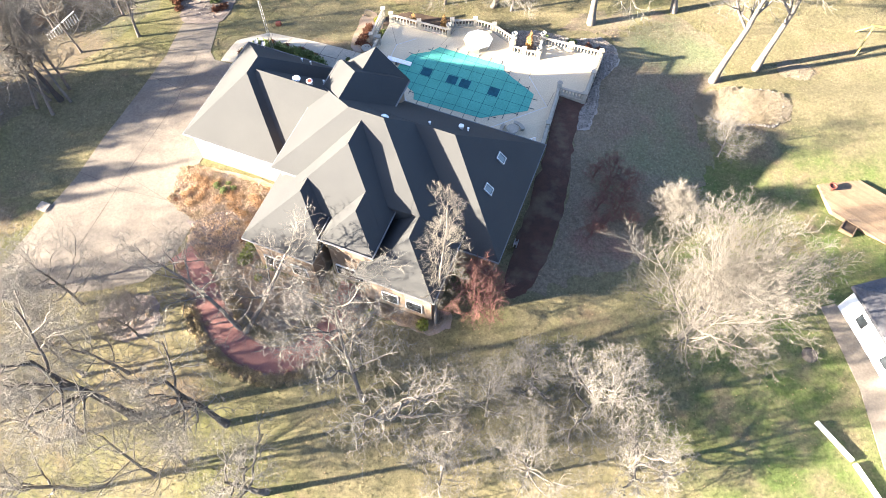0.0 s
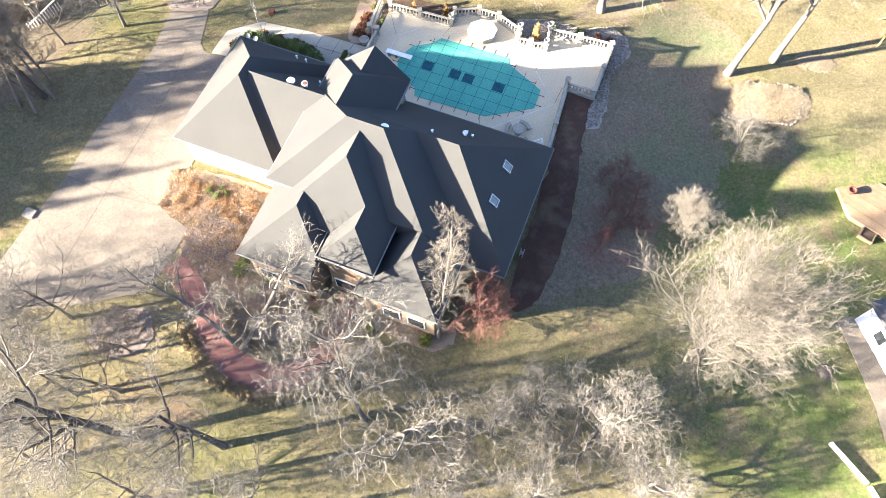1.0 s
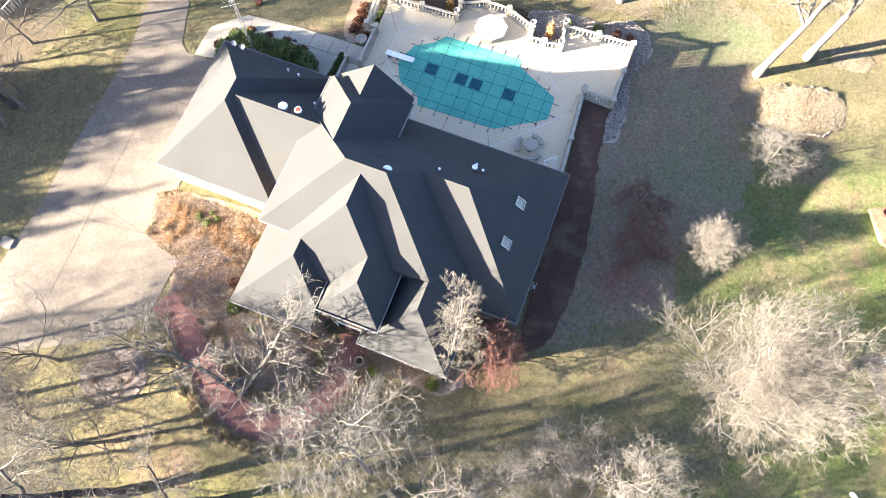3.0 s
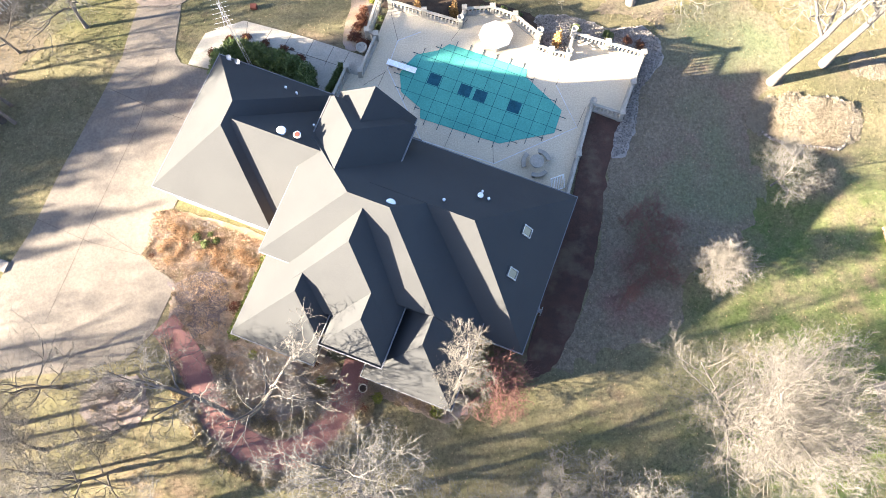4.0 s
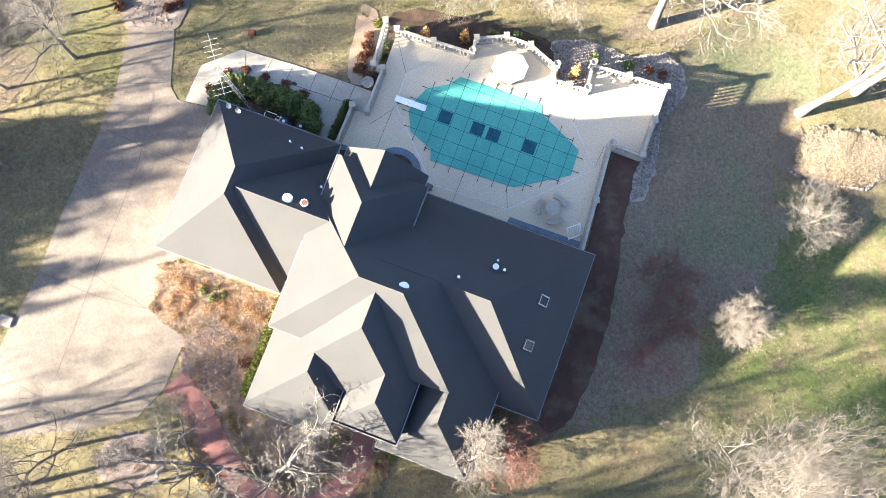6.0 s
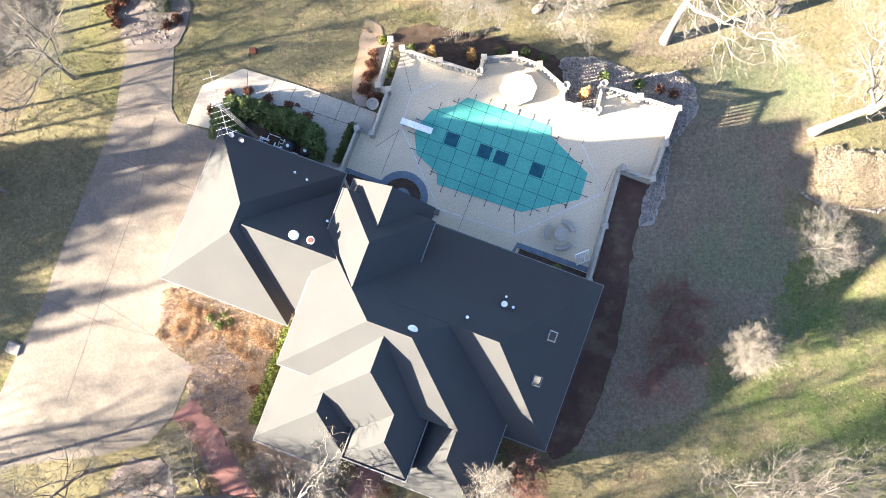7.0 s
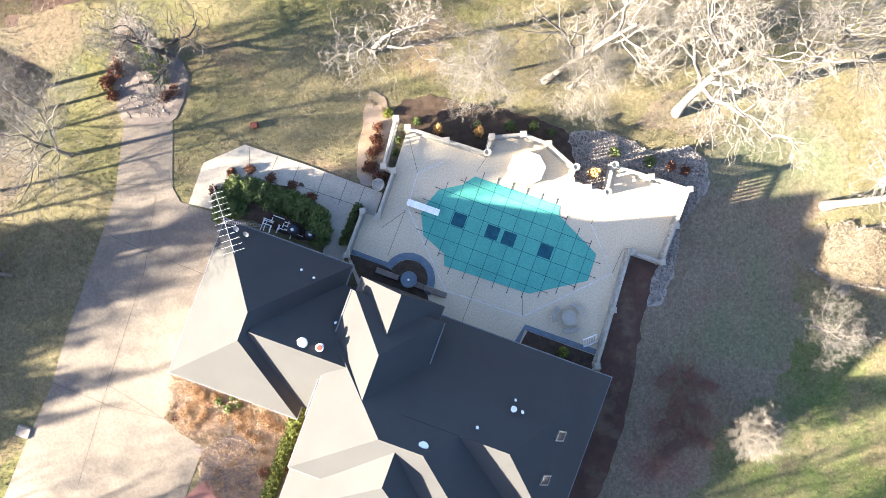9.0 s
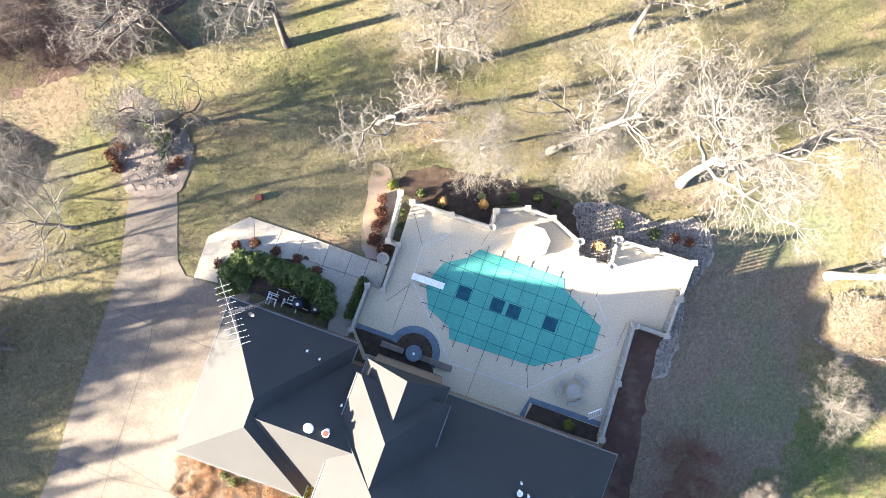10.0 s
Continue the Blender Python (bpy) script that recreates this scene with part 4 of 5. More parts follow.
stalks("dry_groundcover", BEDS[0][1], 26000, 41, 0.06, 0.24, "tan and orange dry groundcover stalks beside the garage")
stalks("dry_groundcover", BEDS[1][1], 11000, 42, 0.06, 0.24, "tan dry groundcover stalks inside the curved path")
stalks("dry_groundcover", BEDS[2][1], 13000, 43, 0.06, 0.22, "tan dry groundcover stalks outside the curved path")
stalks("dry_groundcover", BEDS[3][1], 1200, 44, 0.08, 0.2, "dry stalks in the round bed")
stalks("dry_groundcover", ISLAND, 16000, 45, 0.08, 0.22, "straw-coloured grass blades in the island bed").data.materials[0] = M_PAMPAS
patch = bpy.data.objects["flagstone_patch"]
FLAGS = []
for k in range(6):
    rk = random.Random(60 + k)
    FLAGS.append(mesh_of("flagstone", poly([(0.44 * rk.uniform(0.75, 1.15) * math.cos(a), 0.40 * rk.uniform(0.75, 1.15) * math.sin(a)) for a in (0.2, 1.1, 2.0, 3.1, 4.2, 5.2)], 0.0, 0.035, 0.012)))
    FLAGS[-1].materials.append(M_FLAG)
for i in range(9):
    for j in range(11):
        x, y = -27.7 + 0.75 * i + 0.35 * (j % 2) + rnd.uniform(-0.08, 0.08), 55.9 + 0.7 * j + rnd.uniform(-0.08, 0.08)
        if inside((x, y), BEDS[10][1]):
            o = part("flagstone", FLAGS[(i * 3 + j) % 6], None, patch)
            o.matrix_world = pose(x, y, ground_z(x, y) + 0.045, 0, 0, rnd.uniform(-180, 180))
EDGE = spline([(-22.3, 26.6, 0), (-21.0, 24.5, 0), (-19.7, 21.1, 0), (-18.0, 18.6, 0), (-15.6, 16.9, 0), (-13.0, 16.3, 0), (-10.5, 16.7, 0), (-8.3, 18.2, 0), (-6.4, 20.3, 0)], 14)
pebbles("edging_stones", [(p.x, p.y) for p in EDGE], 0, 3, 0.08, 0.15, "row of edging stones round the garden bed", M_FLAG)

# island bed with tall straw grass
tagged(part("mulch_bed", drape(spline([(x, y, 0) for x, y in ISLAND], 3, True), 0.03, 1.0, 0.1, 0.05), M_PAMPAS), "island bed ringed with stones on the lawn", "bed", kind="structure")
pebbles("edging_stones", [(p.x, p.y) for p in spline([(x, y, 0) for x, y in ISLAND], 12, True)], 0, 6, 0.12, 0.24, "ring of edging stones round the island bed", M_PEBBLE)
for x, y in scatter(ISLAND, 16, 8) + [(35.5, 48.6), (36.3, 49.0), (34.8, 49.3)]:
    bush("ornamental_grass", PAMPAS, x, y, rnd.uniform(1.3, 1.8), "mound of straw-coloured ornamental grass in the island bed", group="straw grasses", sz=rnd.uniform(0.2, 0.35))

# walkway joints and driveway joints
for line in ([(-17.4, 53.3), (-17.3, 52.0)], [(-15.2, 52.5), (-15.8, 50.9)], [(-13.5, 51.9), (-14.1, 50.3)], [(-11.6, 51.2), (-12.3, 49.2)], [(-9.9, 50.5), (-10.6, 48.7)], [(-8.6, 50.0), (-9.3, 48.3)], [(-14.1, 50.4), (-8.4, 48.3)]):
    tagged(part("pavement_joint", drape(ribbon(line, 0.04), 0.081, 1.0, 0.03), M_JOINT), "dark joint line in the pale walkway", "joint", kind="structure")
for line in ([(-24.4, 49.6), (-25.4, 44.0), (-28.2, 36.0), (-30.8, 28.0)], [(-28.2, 47.0), (-24.9, 45.4), (-19.8, 43.3)], [(-32.6, 35.9), (-28.3, 34.0), (-24.2, 32.9)], [(-27.4, 50.6), (-23.2, 50.7)], [(-28.4, 35.6), (-22.2, 31.6)]):
    tagged(part("road_joint", drape(ribbon(line, 0.05), 0.041, 1.0, 0.03), M_JOINT), "dark joint line in the concrete driveway", "joint", kind="structure")

# ---- garage side equipment ----
mast = thing("antenna_mast", "tall lattice antenna mast beside the garage", "antenna")
MB = Vector((-15.85, 47.22, ground_z(-15.85, 47.22) - 0.1))
for k in range(3):
    a = radians(120 * k + 20)
    bm = bmesh.new()
    box(bm, -0.013, 0.013, -0.013, 0.013, 0, 11.2, Matrix.Translation(MB + Vector((0.13 * math.cos(a), 0.13 * math.sin(a), 0))))
    part("leg", bm, M_METAL, mast)
bm = bmesh.new()
for k in range(28):
    for j in range(3):
        a, b = radians(120 * j + 20), radians(120 * (j + 1) + 20)
        p, q = Vector((0.13 * math.cos(a), 0.13 * math.sin(a), 0.4 * k)), Vector((0.13 * math.cos(b), 0.13 * math.sin(b), 0.4 * k + 0.4))
        box(bm, -0.006, 0.006, -0.006, 0.006, 0, (q - p).length, Matrix.Translation(MB + p) @ (q - p).to_track_quat("Z", "Y").to_matrix().to_4x4())
part("lattice", bm, M_METAL, mast)
yagi = part("boom", at(lathe([(0.022, -2.1), (0.022, 2.1)], 6), Matrix.Translation(MB + Vector((0.05, 0.1, 11.2))) @ pose(0, 0, 0, 90, 0, 16)), M_METAL, mast, "horizontal aerial boom")
for k in range(11):
    s = -2.0 + k * 3.6 / 10
    part("element", at(lathe([(0.006, -0.65 + 0.015 * k), (0.006, 0.65 - 0.015 * k)], 5), Matrix.Translation(MB + Vector((0.05, 0.1, 11.25))) @ pose(0, 0, 0, 0, 0, 16) @ pose(0, s, 0, 0, 90, 0)), M_ALU, yagi)
for x, y, z in ((-17.0, 47.0, 4.4), (-16.3, 46.6, 4.5)):
    dish = thing("satellite_dish", "small white satellite dish on the garage eave", "satellite dish", "satellite dishes")
    D = Matrix.Translation((x, y, z)) @ pose(0, 0, 0, 35, -20, 0)
    part("reflector", at(lathe([(0.05, 0.0), (0.15, 0.03), (0.21, 0.08), (0.22, 0.08), (0.16, 0.04), (0.06, 0.02)], 16), D), M_METAL, dish)
    bm = bmesh.new()
    box(bm, -0.025, 0.025, -0.025, 0.025, -1.0, 0.02, Matrix.Translation((x, y, z)))
    part("stand", bm, M_METAL, dish)
pipes = thing("pool_pipework", "white plastic pool pipework on dark ground", "pipework")
rp = random.Random(9)
for k in range(22):
    x, y = rp.uniform(-16.2, -13.4), 0
    y = 47.9 - (x + 16.2) * 0.36 + rp.uniform(-0.5, 0.4)
    r = lathe([(0.035, 0), (0.035, rp.uniform(0.3, 0.9))], 6)
    part("pipe", at(r, Matrix.Translation((x, y, rp.uniform(0.15, 0.5))) @ pose(0, 0, 0, 90, 0, 68.5 if k % 2 else -21.5)), M_ALU, pipes)
for x, y in ((-13.9, 46.9), (-12.6, 46.5)):
    ac = thing("pool_filter", "dark round filter tank beside the garage", "filter tank", "filter tanks")
    part("tank", at(lathe([(0.4, 0.0), (0.45, 0.1), (0.45, 0.7), (0.3, 0.95), (0.1, 1.0)], 16), pose(x, y, ground_z(x, y))), M_DARK, ac)
    part("cap", at(lathe([(0.12, 1.0), (0.12, 1.08), (0.05, 1.1)], 10), pose(x, y, ground_z(x, y))), M_ALU, ac)
urn = thing("planter_urn", "pale round stone urn beside the front path", "urn")
part("bowl", at(lathe([(0.2, 0.0), (0.12, 0.12), (0.3, 0.35), (0.34, 0.6), (0.28, 0.6), (0.24, 0.5)], 14), pose(-6.93, 22.65, 0.0)), M_STONE, urn)
part("soil", at(lathe([(0.25, 0.5), (0.25, 0.53)], 12), pose(-6.93, 22.65, 0.0)), M_MULCH, urn)
pot = thing("planter_urn", "round stone planter on the walkway by the balustrade", "urn")
part("bowl", at(lathe([(0.3, 0.0), (0.25, 0.15), (0.48, 0.5), (0.42, 0.52), (0.3, 0.42)], 14), pose(-7.55, 50.1, ground_z(-7.5, 50) + 0.1)), M_STONE, pot)
box_red = thing("utility_box", "small red box on the lawn", "box")
bm = bmesh.new()
box(bm, -0.28, 0.28, -0.22, 0.22, 0, 0.4, pose(-17.05, 55.0, ground_z(-17, 55)))
bmesh.ops.bevel(bm, geom=bm.edges[:], offset=0.04, segments=2, affect="EDGES")
part("body", bm, M_REDPAINT, box_red)
drain = thing("culvert_end", "pale concrete drain end at the driveway edge", "drain")
bm = bmesh.new()
box(bm, -0.55, 0.55, -0.45, 0.45, -0.2, 0.16, pose(-34.75, 32.2, ground_z(-34.7, 32.2), 0, 0, -20))
bmesh.ops.bevel(bm, geom=bm.edges[:], offset=0.08, segments=2, affect="EDGES")
part("slab", bm, M_PEBBLE, drain)

# ---- neighbouring garden ----
NB = Matrix.Translation((31.7, 22.7, ground_z(32, 20))) @ pose(0, 0, 0, 0, 0, -75)
nhouse = thing("neighbour_house", "white clad house with a grey shingle roof", "house")
nhouse.matrix_world = NB
bm = bmesh.new()
box(bm, 0.0, 18, 0.0, 9, -0.5, 2.9)
part("wall", bm, M_WHITE, nhouse)
part("roof", roof_block(-0.4, 18.4, -0.15, 9.4, 2.9, 5.2, {"w": 3.6, "s": 3.8, "n": 5.4}, 0.55), M_GREYROOF, nhouse, "grey asphalt shingle roof")
for x in (1.6, 5.0, 8.2, 11.5):
    w = part("window", hb(x, x + 1.0, -0.05, 0.06, 1.0, 2.2), M_WHITE, nhouse)
    part("pane", hb(x + 0.07, x + 0.93, -0.065, -0.03, 1.07, 2.13), M_GLASS, w)
tagged(part("pavement", drape([(30.3, 22.6), (31.6, 22.9), (35.6, 8.5), (34.0, 6.0), (31.6, 10.0), (31.5, 16.0)], 0.06), M_CONCRETE), "pale concrete patio beside the white house", "patio", kind="structure")
ndeck = thing("timber_deck", "raised tan timber deck on the neighbouring lawn", "deck")
NDK = [(33.4, 34.7), (37.2, 35.1), (42.5, 30.5), (39.0, 27.6), (33.9, 31.9)]
dz = ground_z(36, 32) + 0.55
part("deck_frame", poly(NDK, dz - 0.5, dz - 0.04), M_TIMBER, ndeck)
k = 0
ax = Matrix.Rotation(radians(-41), 4, "Z")
inv = ax.inverted()
loc = [inv @ Vector((x, y, 0)) for x, y in NDK]
v = min(p.y for p in loc) + 0.1
while v < max(p.y for p in loc):
    xs = []
    for a, b in zip(loc, loc[1:] + loc[:1]):
        if (a.y - v) * (b.y - v) < 0:
            xs.append(a.x + (v - a.y) / (b.y - a.y) * (b.x - a.x))
    if len(xs) > 1:
        bm = bmesh.new()
        box(bm, min(xs), max(xs), v - 0.13, v + 0.13, dz - 0.04, dz, ax)
        part("plank", bm, M_TIMBER, ndeck)
    v += 0.275
npot = thing("flower_pot", "red clay pot standing on the timber deck", "pot")
part("pot", at(lathe([(0.2, 0.0), (0.34, 0.4), (0.36, 0.5), (0.28, 0.5), (0.25, 0.4)], 14), pose(34.4, 34.2, dz)), M_REDPAINT, npot)
planter = thing("planter_box", "square timber planter filled with dark soil", "planter")
for a in ((-0.6, 0.6, -0.6, -0.5), (-0.6, 0.6, 0.5, 0.6), (-0.6, -0.5, -0.5, 0.5), (0.5, 0.6, -0.5, 0.5)):
    bm = bmesh.new()
    box(bm, *a, 0, 0.45, pose(35.0, 30.3, ground_z(35, 30.3), 0, 0, -38))
    part("side", bm, M_TIMBER, planter)
bm = bmesh.new()
box(bm, -0.5, 0.5, -0.5, 0.5, 0, 0.36, pose(35.0, 30.3, ground_z(35, 30.3), 0, 0, -38))
part("soil", bm, M_MULCH, planter)
beam = thing("white_fence", "low white vinyl fence on the lawn", "fence")
for (x0, y0), (x1, y1) in (((27.5, 13.3), (29.4, 10.5)), ((29.5, 10.3), (30.9, 7.0))):
    d = Vector((x1 - x0, y1 - y0, 0))
    bm = bmesh.new()
    box(bm, 0, d.length, -0.1, 0.1, -0.1, 0.4, Matrix.Translation((x0, y0, ground_z(x0, y0))) @ Matrix.Rotation(math.atan2(d.y, d.x), 4, "Z"))
    bmesh.ops.bevel(bm, geom=bm.edges[:], offset=0.03, segments=1, affect="EDGES")
    part("panel", bm, M_ALU, beam)
stump = thing("tree_stump", "low weathered tree stump on the lawn", "stump")
part("stump", at(lathe([(0.75, -0.1), (0.55, 0.1), (0.45, 0.3), (0.4, 0.34)], 11), pose(28.4, 18.55, ground_z(28.4, 18.5))), M_DARKBARK, stump)
swing = thing("swing_frame", "yellow painted swing frame on the lawn", "swing")
sz = ground_z(43, 52)
for a, b in (((42.0, 51.2, 0), (43.2, 53.0, 2.3)), ((43.0, 54.6, 0), (43.2, 53.0, 2.3)), ((46.2, 50.4, 0), (46.2, 52.4, 2.3)), ((46.8, 54.0, 0), (46.2, 52.4, 2.3)), ((43.0, 53.1, 2.3), (46.4, 52.4, 2.3))):
    p, q = Vector(a), Vector(b)
    bm = bmesh.new()
    box(bm, -0.06, 0.06, -0.06, 0.06, 0, (q - p).length, Matrix.Translation(p + Vector((0, 0, sz))) @ (q - p).to_track_quat("Z", "Y").to_matrix().to_4x4())
    part("pole", bm, M_YELLOW, swing)

reel = thing("hose_reel", "round grey garden hose reel by the house wall", "hose reel")
part("drum", at(lathe([(0.3, -0.15), (0.38, -0.15), (0.38, -0.1), (0.16, -0.1), (0.16, 0.1), (0.38, 0.1), (0.38, 0.15), (0.3, 0.15)], 16), HOUSE @ pose(0.55, -8.2, 0.4, 90, 0, 90)), M_METAL, reel)
shed = thing("neighbour_porch", "dark roofed porch with white railing beyond the lawn", "porch")
part("roof", roof_block(-3.2, 3.2, -2.4, 2.4, 2.0, 3.2, {"e": 1.2, "n": 0.2, "s": -0.2}, 0.55), M_GREYROOF, shed)
part("wall", hb(-2.9, 2.9, -2.1, 2.1, -0.8, 1.95), M_BRICK, shed)
shed.matrix_world = pose(-43.4, 56.4, ground_z(-43, 56), 0, 0, 62)
for k in range(13):
    p = Vector((-39.9, 52.4, 0)).lerp(Vector((-38.1, 55.8, 0)), k / 12)
    o = part("spindle", hb(-0.03, 0.03, -0.03, 0.03, 0, 0.95), M_WHITE, shed)
    o.matrix_world = pose(p.x, p.y, ground_z(p.x, p.y))
o = part("handrail", hb(0, 3.85, -0.05, 0.05, 0.95, 1.03), M_WHITE, shed)
o.matrix_world = pose(-39.9, 52.4, ground_z(-39, 54), 0, 0, 62)


# ---- litter on the lawn ----
def litter(n, seed, x0, x1, y0, y1):
    rnd, verts, faces = random.Random(seed), [], []
    for _ in range(n):
        x, y = rnd.uniform(x0, x1), rnd.uniform(y0, y1)
        p = Vector((x, y, ground_z(x, y) + 0.02))
        k = rnd.uniform(0.035, 0.08)
        a = rnd.random() * 6.3
        d, s = Vector((math.cos(a), math.sin(a), rnd.uniform(-0.1, 0.15))) * k, Vector((-math.sin(a), math.cos(a), rnd.uniform(-0.1, 0.15))) * k * 0.6
        b = len(verts)
        verts += [p - d, p + s, p + d, p - s]
        faces += [(b, b + 1, b + 2), (b, b + 2, b + 3)]
    me = bpy.data.meshes.new("leaf_litter")
    me.from_pydata(verts, [], faces)
    me.materials.append(M_DRY)
    return tagged(new("leaf_litter", me), "scattered dry fallen leaves on the lawn", "leaves", kind="stuff")


litter(14000, 3, -48, 60, 6, 74)

# ---- trees ----
OAK = tree_mesh(1, 20, 7.3, 0.36, (8, 6, 5, 4, 3), (0.05, 0.12), 0.36, 0.9, 0.30, 0.10, 0.015, (0.5, 0.75), 0.62, 0.64, 0.28)
OAK_B = tree_mesh(7, 21, 8.5, 0.42, (6, 6, 5, 4, 3), (0.14, 0.0), 0.4, 0.95, 0.28, 0.06, 0.016)
GNARLED = tree_mesh(9, 8, 4.4, 0.24, (8, 5, 5, 4, 3), (0.03, 0.0), 0.25, 1.0, 0.36, 0.05, 0.015, (0.5, 0.78))
MAPLE = tree_mesh(2, 15, 6.8, 0.22, (26, 8, 6, 5, 3), (0, 0.02), 0.06, 0.85, 0.10, 0.08, 0.011, (0.42, 0.62), 0.7, 0.5, 0.12)
SLIM = tree_mesh(3, 16, 4.8, 0.2, (10, 5, 5, 4, 3), (0.10, 0.0), 0.3, 0.85, 0.22, 0.08, 0.014)
FINE = tree_mesh(4, 12, 4.8, 0.17, (10, 6, 5, 4, 3), (0.05, 0.0), 0.2, 0.85, 0.2, 0.05, 0.009, thin=0.55)
ARCH = tree_mesh(13, 10.5, 5.6, 0.26, (6, 5, 4, 3, 2), (-0.10, 0.08), 0.35, 1.05, 0.36, -0.04, 0.016)
LONG = tree_mesh(23, 17, 6.0, 0.27, (6, 5, 4, 3, 3), (0.22, 0.16), 0.3, 0.85, 0.26, 0.08, 0.015)
COLUMN = tree_mesh(8, 17, 2.5, 0.13, (12, 5, 4, 4, 3), (0.0, 0.10), 0.25, 0.75, 0.16, 0.08, 0.013, thin=0.54)
LEANER = tree_mesh(11, 12, 4.2, 0.2, (6, 5, 4, 4, 2), (0.7, 0.25), 0.4, 0.9, 0.26, 0.06, 0.014)
FLUFF = tree_mesh(10, 3.3, 1.9, 0.05, (30, 8, 5, 4), (0, 0), 0.02, 0.8, 0.1, 0.06, 0.010, thin=0.5)
WEEPY = tree_mesh(6, 12, 4.6, 0.2, (12, 7, 6, 4, 3), (0.0, -0.03), 0.4, 1.0, 0.18, -0.05, 0.012)
SHRUB = tree_mesh(5, 2.6, 1.7, 0.05, (10, 6, 4, 3), (0, 0), 0.05, 0.8, 0.2, 0.08, 0.011)
for me in (ARCH, LONG, OAK, OAK_B, GNARLED, MAPLE, SLIM, FINE, COLUMN, LEANER, FLUFF, WEEPY, SHRUB):
    me[0].materials.append(M_BARK)
    me[1].materials.append(M_TWIG)


def dressed(pair, bark, twig):
    out = []
    for me, m in zip(pair, (bark, twig)):
        c = me.copy()
        c.materials.clear()
        c.materials.append(m)
        out.append(c)
    return out


COLUMN[1].materials[0] = M_SOFTTWIG
MAPLE[0].materials[0], MAPLE[1].materials[0] = M_GREYBARK, M_SOFTTWIG
GREY_OAK, GREY_SLIM = dressed(OAK, M_GREYBARK, M_TWIG), dressed(SLIM, M_GREYBARK, M_TWIG)
DARK_OAK = dressed(OAK_B, M_DARKBARK, M_TWIG)
THICKET = dressed(SHRUB, M_PURPLETWIG, M_PURPLETWIG)
REDSHRUB = dressed(SHRUB, M_REDTWIG, M_REDTWIG)
BIG, YARD, EDGE_T = "tall leafless oak with pale sunlit bark on the lawn", "slender leafless tree with fine pale twigs", "leafless tree with dark trunk at the edge of the lawn"
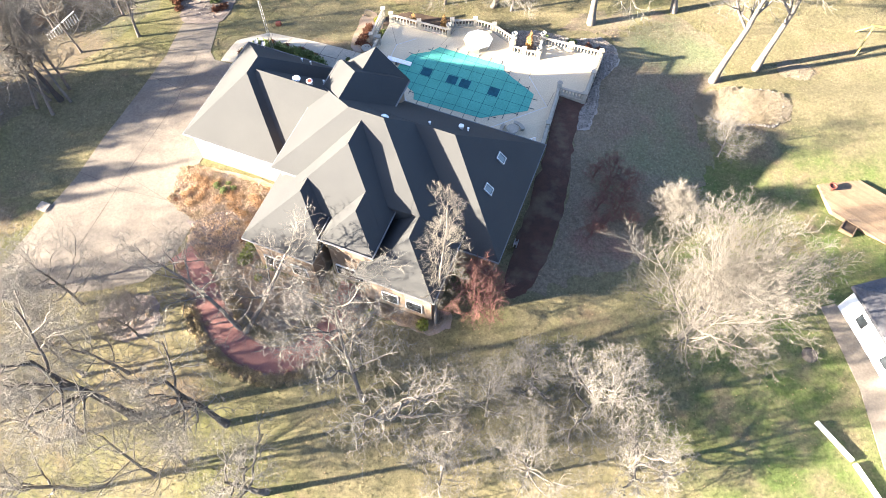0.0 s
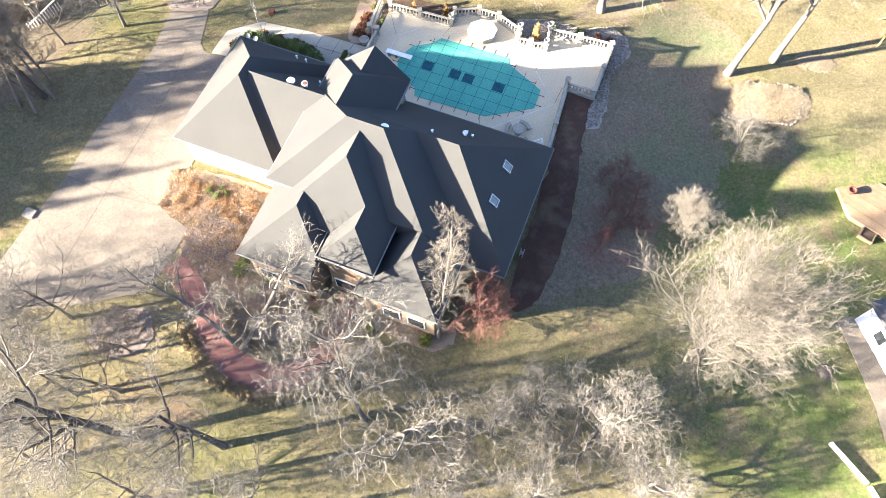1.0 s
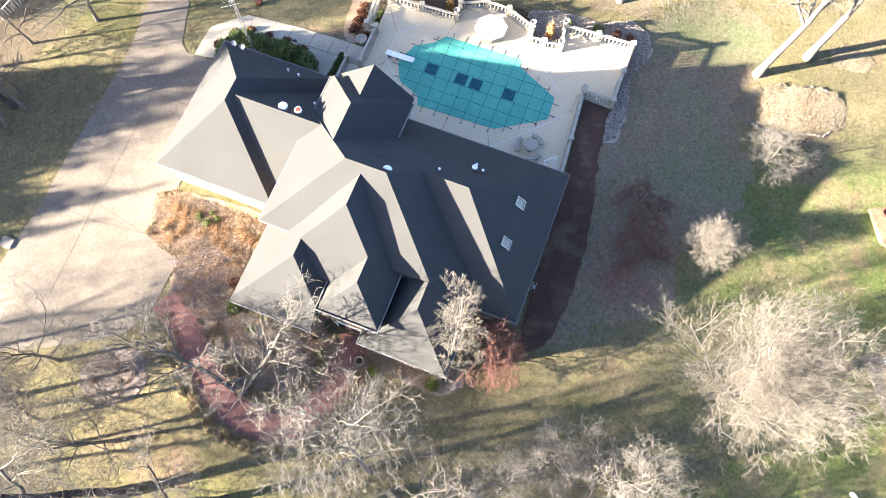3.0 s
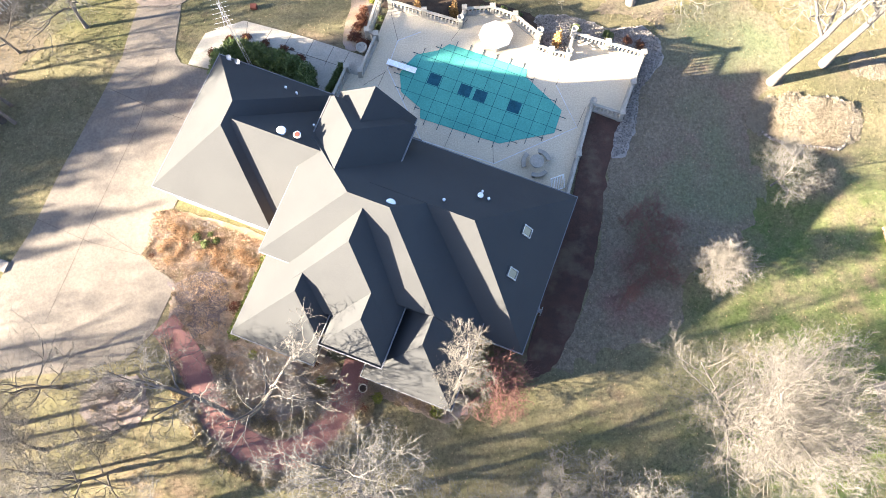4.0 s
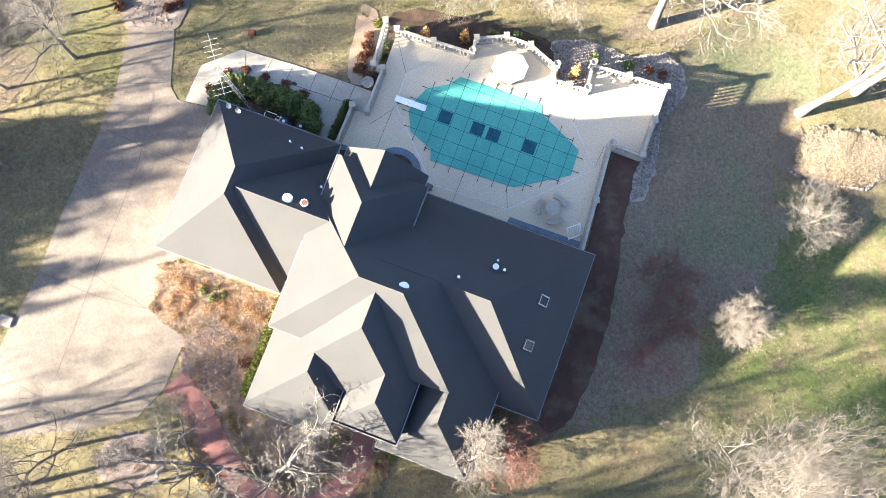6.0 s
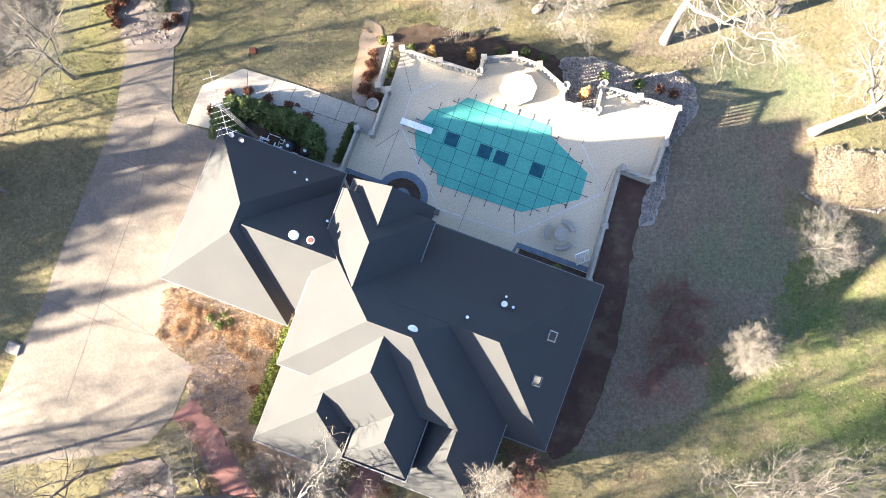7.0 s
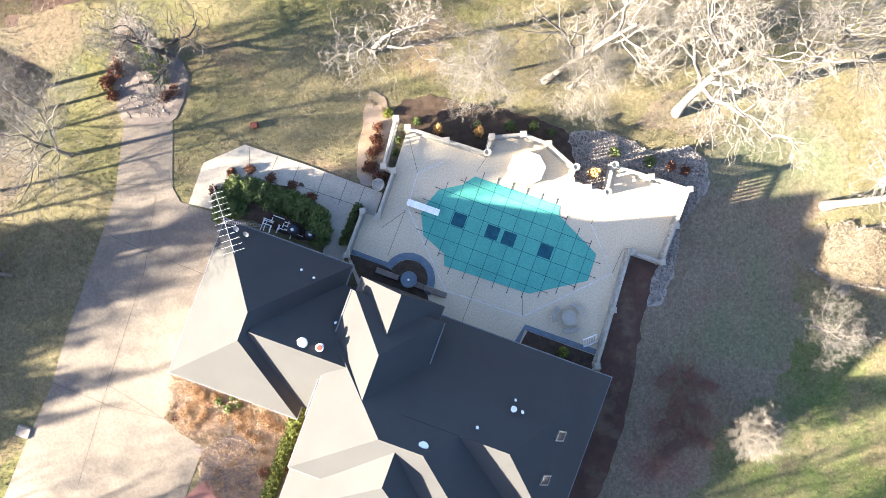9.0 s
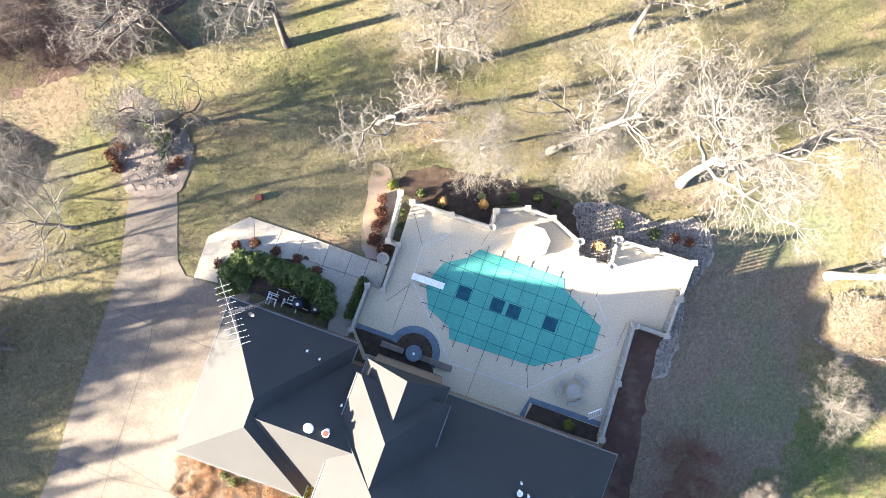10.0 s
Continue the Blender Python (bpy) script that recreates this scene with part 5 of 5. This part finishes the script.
TREES = [
    # south lawn
    (DARK_OAK, -22.8, 13.8, 180, 0.8, EDGE_T), (GREY_OAK, -12.5, 8.4, 160, 0.62, BIG), (SLIM, -6.0, 15.0, 95, 1.0, BIG), (ARCH, -4.6, 13.6, 200, 1.05, "leafless tree with long arching pale limbs"), (dressed(OAK_B, M_DARKBARK, M_TWIG), -16.0, 13.2, 170, 0.62, EDGE_T), (FINE, 3.2, 13.8, 80, 0.65, YARD), (GNARLED, 10.6, 13.8, 10, 1.05, "gnarled leafless tree with curling pale limbs"),
    (FINE, 6.0, 9.5, 200, 0.7, YARD), (SLIM, -25.5, 8.6, 200, 0.8, YARD), (FINE, -31.5, 20.5, 30, 0.95, YARD), (FINE, -27.5, 17.0, 130, 0.8, YARD), (SLIM, -34.0, 15.0, 240, 0.8, YARD), (GNARLED, 13.5, 10.0, 120, 0.9, YARD),
    (FINE, -36.5, 23.5, 100, 0.9, YARD), (FINE, -29.2, 23.0, 300, 0.8, YARD), (FINE, -20.6, 9.6, 120, 0.85, YARD), (SLIM, -29.0, 12.0, 90, 0.8, YARD), (GNARLED, 6.6, 15.6, 90, 0.75, YARD), (GNARLED, 0.0, 10.0, 45, 0.8, YARD), 
    (FINE, -24.2, 17.2, 220, 0.85, YARD), (SLIM, -29.8, 18.6, 40, 0.65, YARD), (FINE, -26.6, 12.6, 70, 0.85, YARD), (SLIM, -24.0, 20.2, 300, 0.5, YARD), (FINE, -18.6, 10.4, 10, 0.8, YARD), (FINE, -33.5, 19.0, 190, 0.9, YARD),
    # round the house
    (LEANER, -15.6, 20.4, 5, 1.05, "leaning pale-barked tree in the front bed"), (LEANER, -15.9, 20.7, 125, 1.0, "leaning pale-barked tree in the front bed"), (COLUMN, -0.6, 21.2, 0, 1.0, "slender frosted-looking tree close to the front wall"),
    (MAPLE, 18.6, 20.0, 0, 1.0, "broad many-stemmed leafless tree with pale upswept twigs"),
    # behind the pool
    (OAK, 15.4, 55.2, 35, 1.0, BIG), (OAK_B, 26.8, 47.8, 10, 0.8, BIG), (OAK_B, 31.5, 49.5, 30, 0.8, BIG), (LONG, 5.3, 58.0, 0, 1.0, BIG), (WEEPY, 0.2, 58.4, 40, 0.66, YARD), (WEEPY, 7.2, 57.4, 100, 0.62, YARD), (ARCH, -7.9, 60.6, 200, 1.0, "leafless tree with sparse arching grey limbs on the back lawn"), (SLIM, -3.1, 64.5, 60, 0.9, BIG),
    (SLIM, 0.2, 65.2, 120, 0.9, YARD), (OAK, 24.5, 57.5, 70, 0.9, BIG), (FINE, 25.6, 38.6, 200, 0.5, YARD), (FINE, 9.5, 61.5, 0, 0.9, YARD), (OAK, 36.0, 60.0, 0, 0.9, BIG), (SLIM, 12.0, 67.0, 60, 1.0, YARD),
    # north-west corner
    (DARK_OAK, -22.4, 66.9, 120, 0.7, EDGE_T), (DARK_OAK, -14.7, 66.8, 60, 0.7, EDGE_T), (dressed(GNARLED, M_DARKBARK, M_TWIG), -23.3, 60.4, 170, 1.0, EDGE_T), (FINE, -31.0, 53.0, 0, 0.95, YARD), (FINE, -35.0, 58.0, 90, 1.0, YARD), (DARK_OAK, -36.4, 44.2, 170, 0.6, EDGE_T),
    # west of the driveway
    # COLUMN cluster added to shade the deck corner; FINE beyond x -49 are unseen shade casters
    (FINE, -39.5, 53.5, 80, 0.85, YARD), (FINE, -44.0, 47.0, 200, 0.9, YARD), (FINE, -36.5, 66.5, 140, 0.9, YARD), (FINE, -33.5, 70.5, 30, 0.7, YARD), (FINE, -28.5, 71.5, 110, 0.65, YARD), (FINE, -38.0, 69.0, 200, 0.75, YARD), (FINE, -53.0, 38.0, 0, 1.0, YARD), (COLUMN, -36.7, 42.4, 0, 1.02, YARD), (COLUMN, -37.4, 44.2, 120, 1.05, YARD), (COLUMN, -36.0, 45.6, 230, 1.0, YARD), (COLUMN, -38.4, 43.2, 300, 1.08, YARD), (COLUMN, -35.4, 44.0, 60, 0.98, YARD), (COLUMN, -37.8, 45.2, 170, 1.05, YARD), (COLUMN, -41.5, 42.6, 90, 1.25, BIG), (FINE, -33.6, 56.6, 60, 0.7, YARD), (FINE, -36.0, 50.4, 160, 0.7, YARD), (FINE, -50.0, 23.0, 250, 1.0, YARD),
]
for kind, x, y, r, s, label in TREES:
    plant("bare_tree", kind, x, y, r, s, label)
for x, y, s in ((2.7, 23.2, 1.7), (3.9, 22.6, 1.3)):
    plant("red_shrub", REDSHRUB, x, y, 30, s, "bare red-twigged shrub at the house corner", group="red-twigged shrubs")
for x, y, s in ((13.3, 35.2, 0.9), (15.0, 35.4, 1.0), (16.5, 34.6, 0.9), (14.0, 33.4, 1.0), (15.8, 32.8, 1.0), (13.2, 31.8, 0.9), (14.8, 31.2, 1.0), (16.0, 30.6, 0.8), (13.6, 30.0, 0.8)):
    plant("red_shrub", REDSHRUB, x, y, x * 40, s * 0.8, "bare reddish shrub in the shaded bed", group="red-twigged shrubs")
plant("bare_shrub", FLUFF, 19.9, 31.3, 0, 1.1, "pale fluffy bare shrub on the lawn", group="bare shrubs")
plant("bare_shrub", REDSHRUB, 12.6, 29.2, 0, 0.8, "small bare reddish shrub on the shaded lawn", group="bare shrubs")
for x, y, s in ((-11.0, 23.0, 0.6), (-16.6, 23.4, 0.8), (-26.0, 22.4, 0.9), (-24.0, 22.6, 0.8), (-14.6, 21.0, 0.8), (-10.2, 21.6, 0.8)):
    plant("bare_shrub", SHRUB, x, y, x * 77, s, "bare twiggy shrub in a leaf-covered bed", group="bare shrubs")

for k in range(22):
    x, y = -41.5 + 16 * rnd.random(), 65.5 + 6.5 * rnd.random()
    plant("bare_shrub", THICKET, x, y, 50 * k, rnd.uniform(0.9, 1.5), "dense purple-brown bare shrub among fallen leaves", group="woodland thicket")

# unseen conifers, added west of the view to shade the lawn and driveway edge
SHADE_CONIFER = leaf_mesh("foliage", 31, 2.6, 2.6, 9.5, 5000, 0.35, M_EVERGREEN, 0.5)
for x, y, s in ((-57, 28.0, 1.0), (-55, 31.0, 1.1), (-56, 34.0, 1.1), (-57, 36.8, 1.3), (-54, 38.6, 1.25), (-58, 40.4, 1.35), (-54, 42.0, 1.1)):
    bush("shade_caster_tree", SHADE_CONIFER, x, y, s, "unseen evergreen tree added to cast broad shade on the west lawn", "tree", "evergreen trees")


# ---- grass tufts ----
def tufts(n, seed):
    rnd, verts, faces = random.Random(seed), [], []
    hard = [DRIVE, WALK, DECK, NDK, [(p.x, p.y) for p in ribbon(PATH, 2.2)]] + [b[1] for b in BEDS]
    boxes = [(min(p[0] for p in h), max(p[0] for p in h), min(p[1] for p in h), max(p[1] for p in h), h) for h in hard]
    while n > 0:
        x, y = rnd.uniform(-46, 52), rnd.uniform(6, 74)
        if noise.noise((x * 0.5, y * 0.5, 2)) < rnd.uniform(-0.8, 0.3):
            continue
        if any(a < x < b and c < y < d and inside((x, y), h) for a, b, c, d, h in boxes):
            continue
        n -= 1
        z = ground_z(x, y)
        for _ in range(3):
            a, k, hgt = rnd.random() * 6.3, rnd.uniform(0.02, 0.06), rnd.uniform(0.03, 0.075)
            dx, dy = math.cos(a) * k, math.sin(a) * k
            ox, oy = rnd.gauss(0, 0.07), rnd.gauss(0, 0.07)
            b = len(verts)
            verts += [(x + ox - dx, y + oy - dy, z - 0.02), (x + ox + dx, y + oy + dy, z - 0.02), (x + ox - dy * 1.2, y + oy + dx * 1.2, z + hgt)]
            faces.append((b, b + 1, b + 2))
    me = bpy.data.meshes.new("grass_tufts")
    me.from_pydata(verts, [], faces)
    me.materials.append(M_GRASS)
    return tagged(new("grass_tufts", me), "tufts of dormant straw-coloured grass on the lawn", "grass", kind="stuff")


tufts(80000, 12)
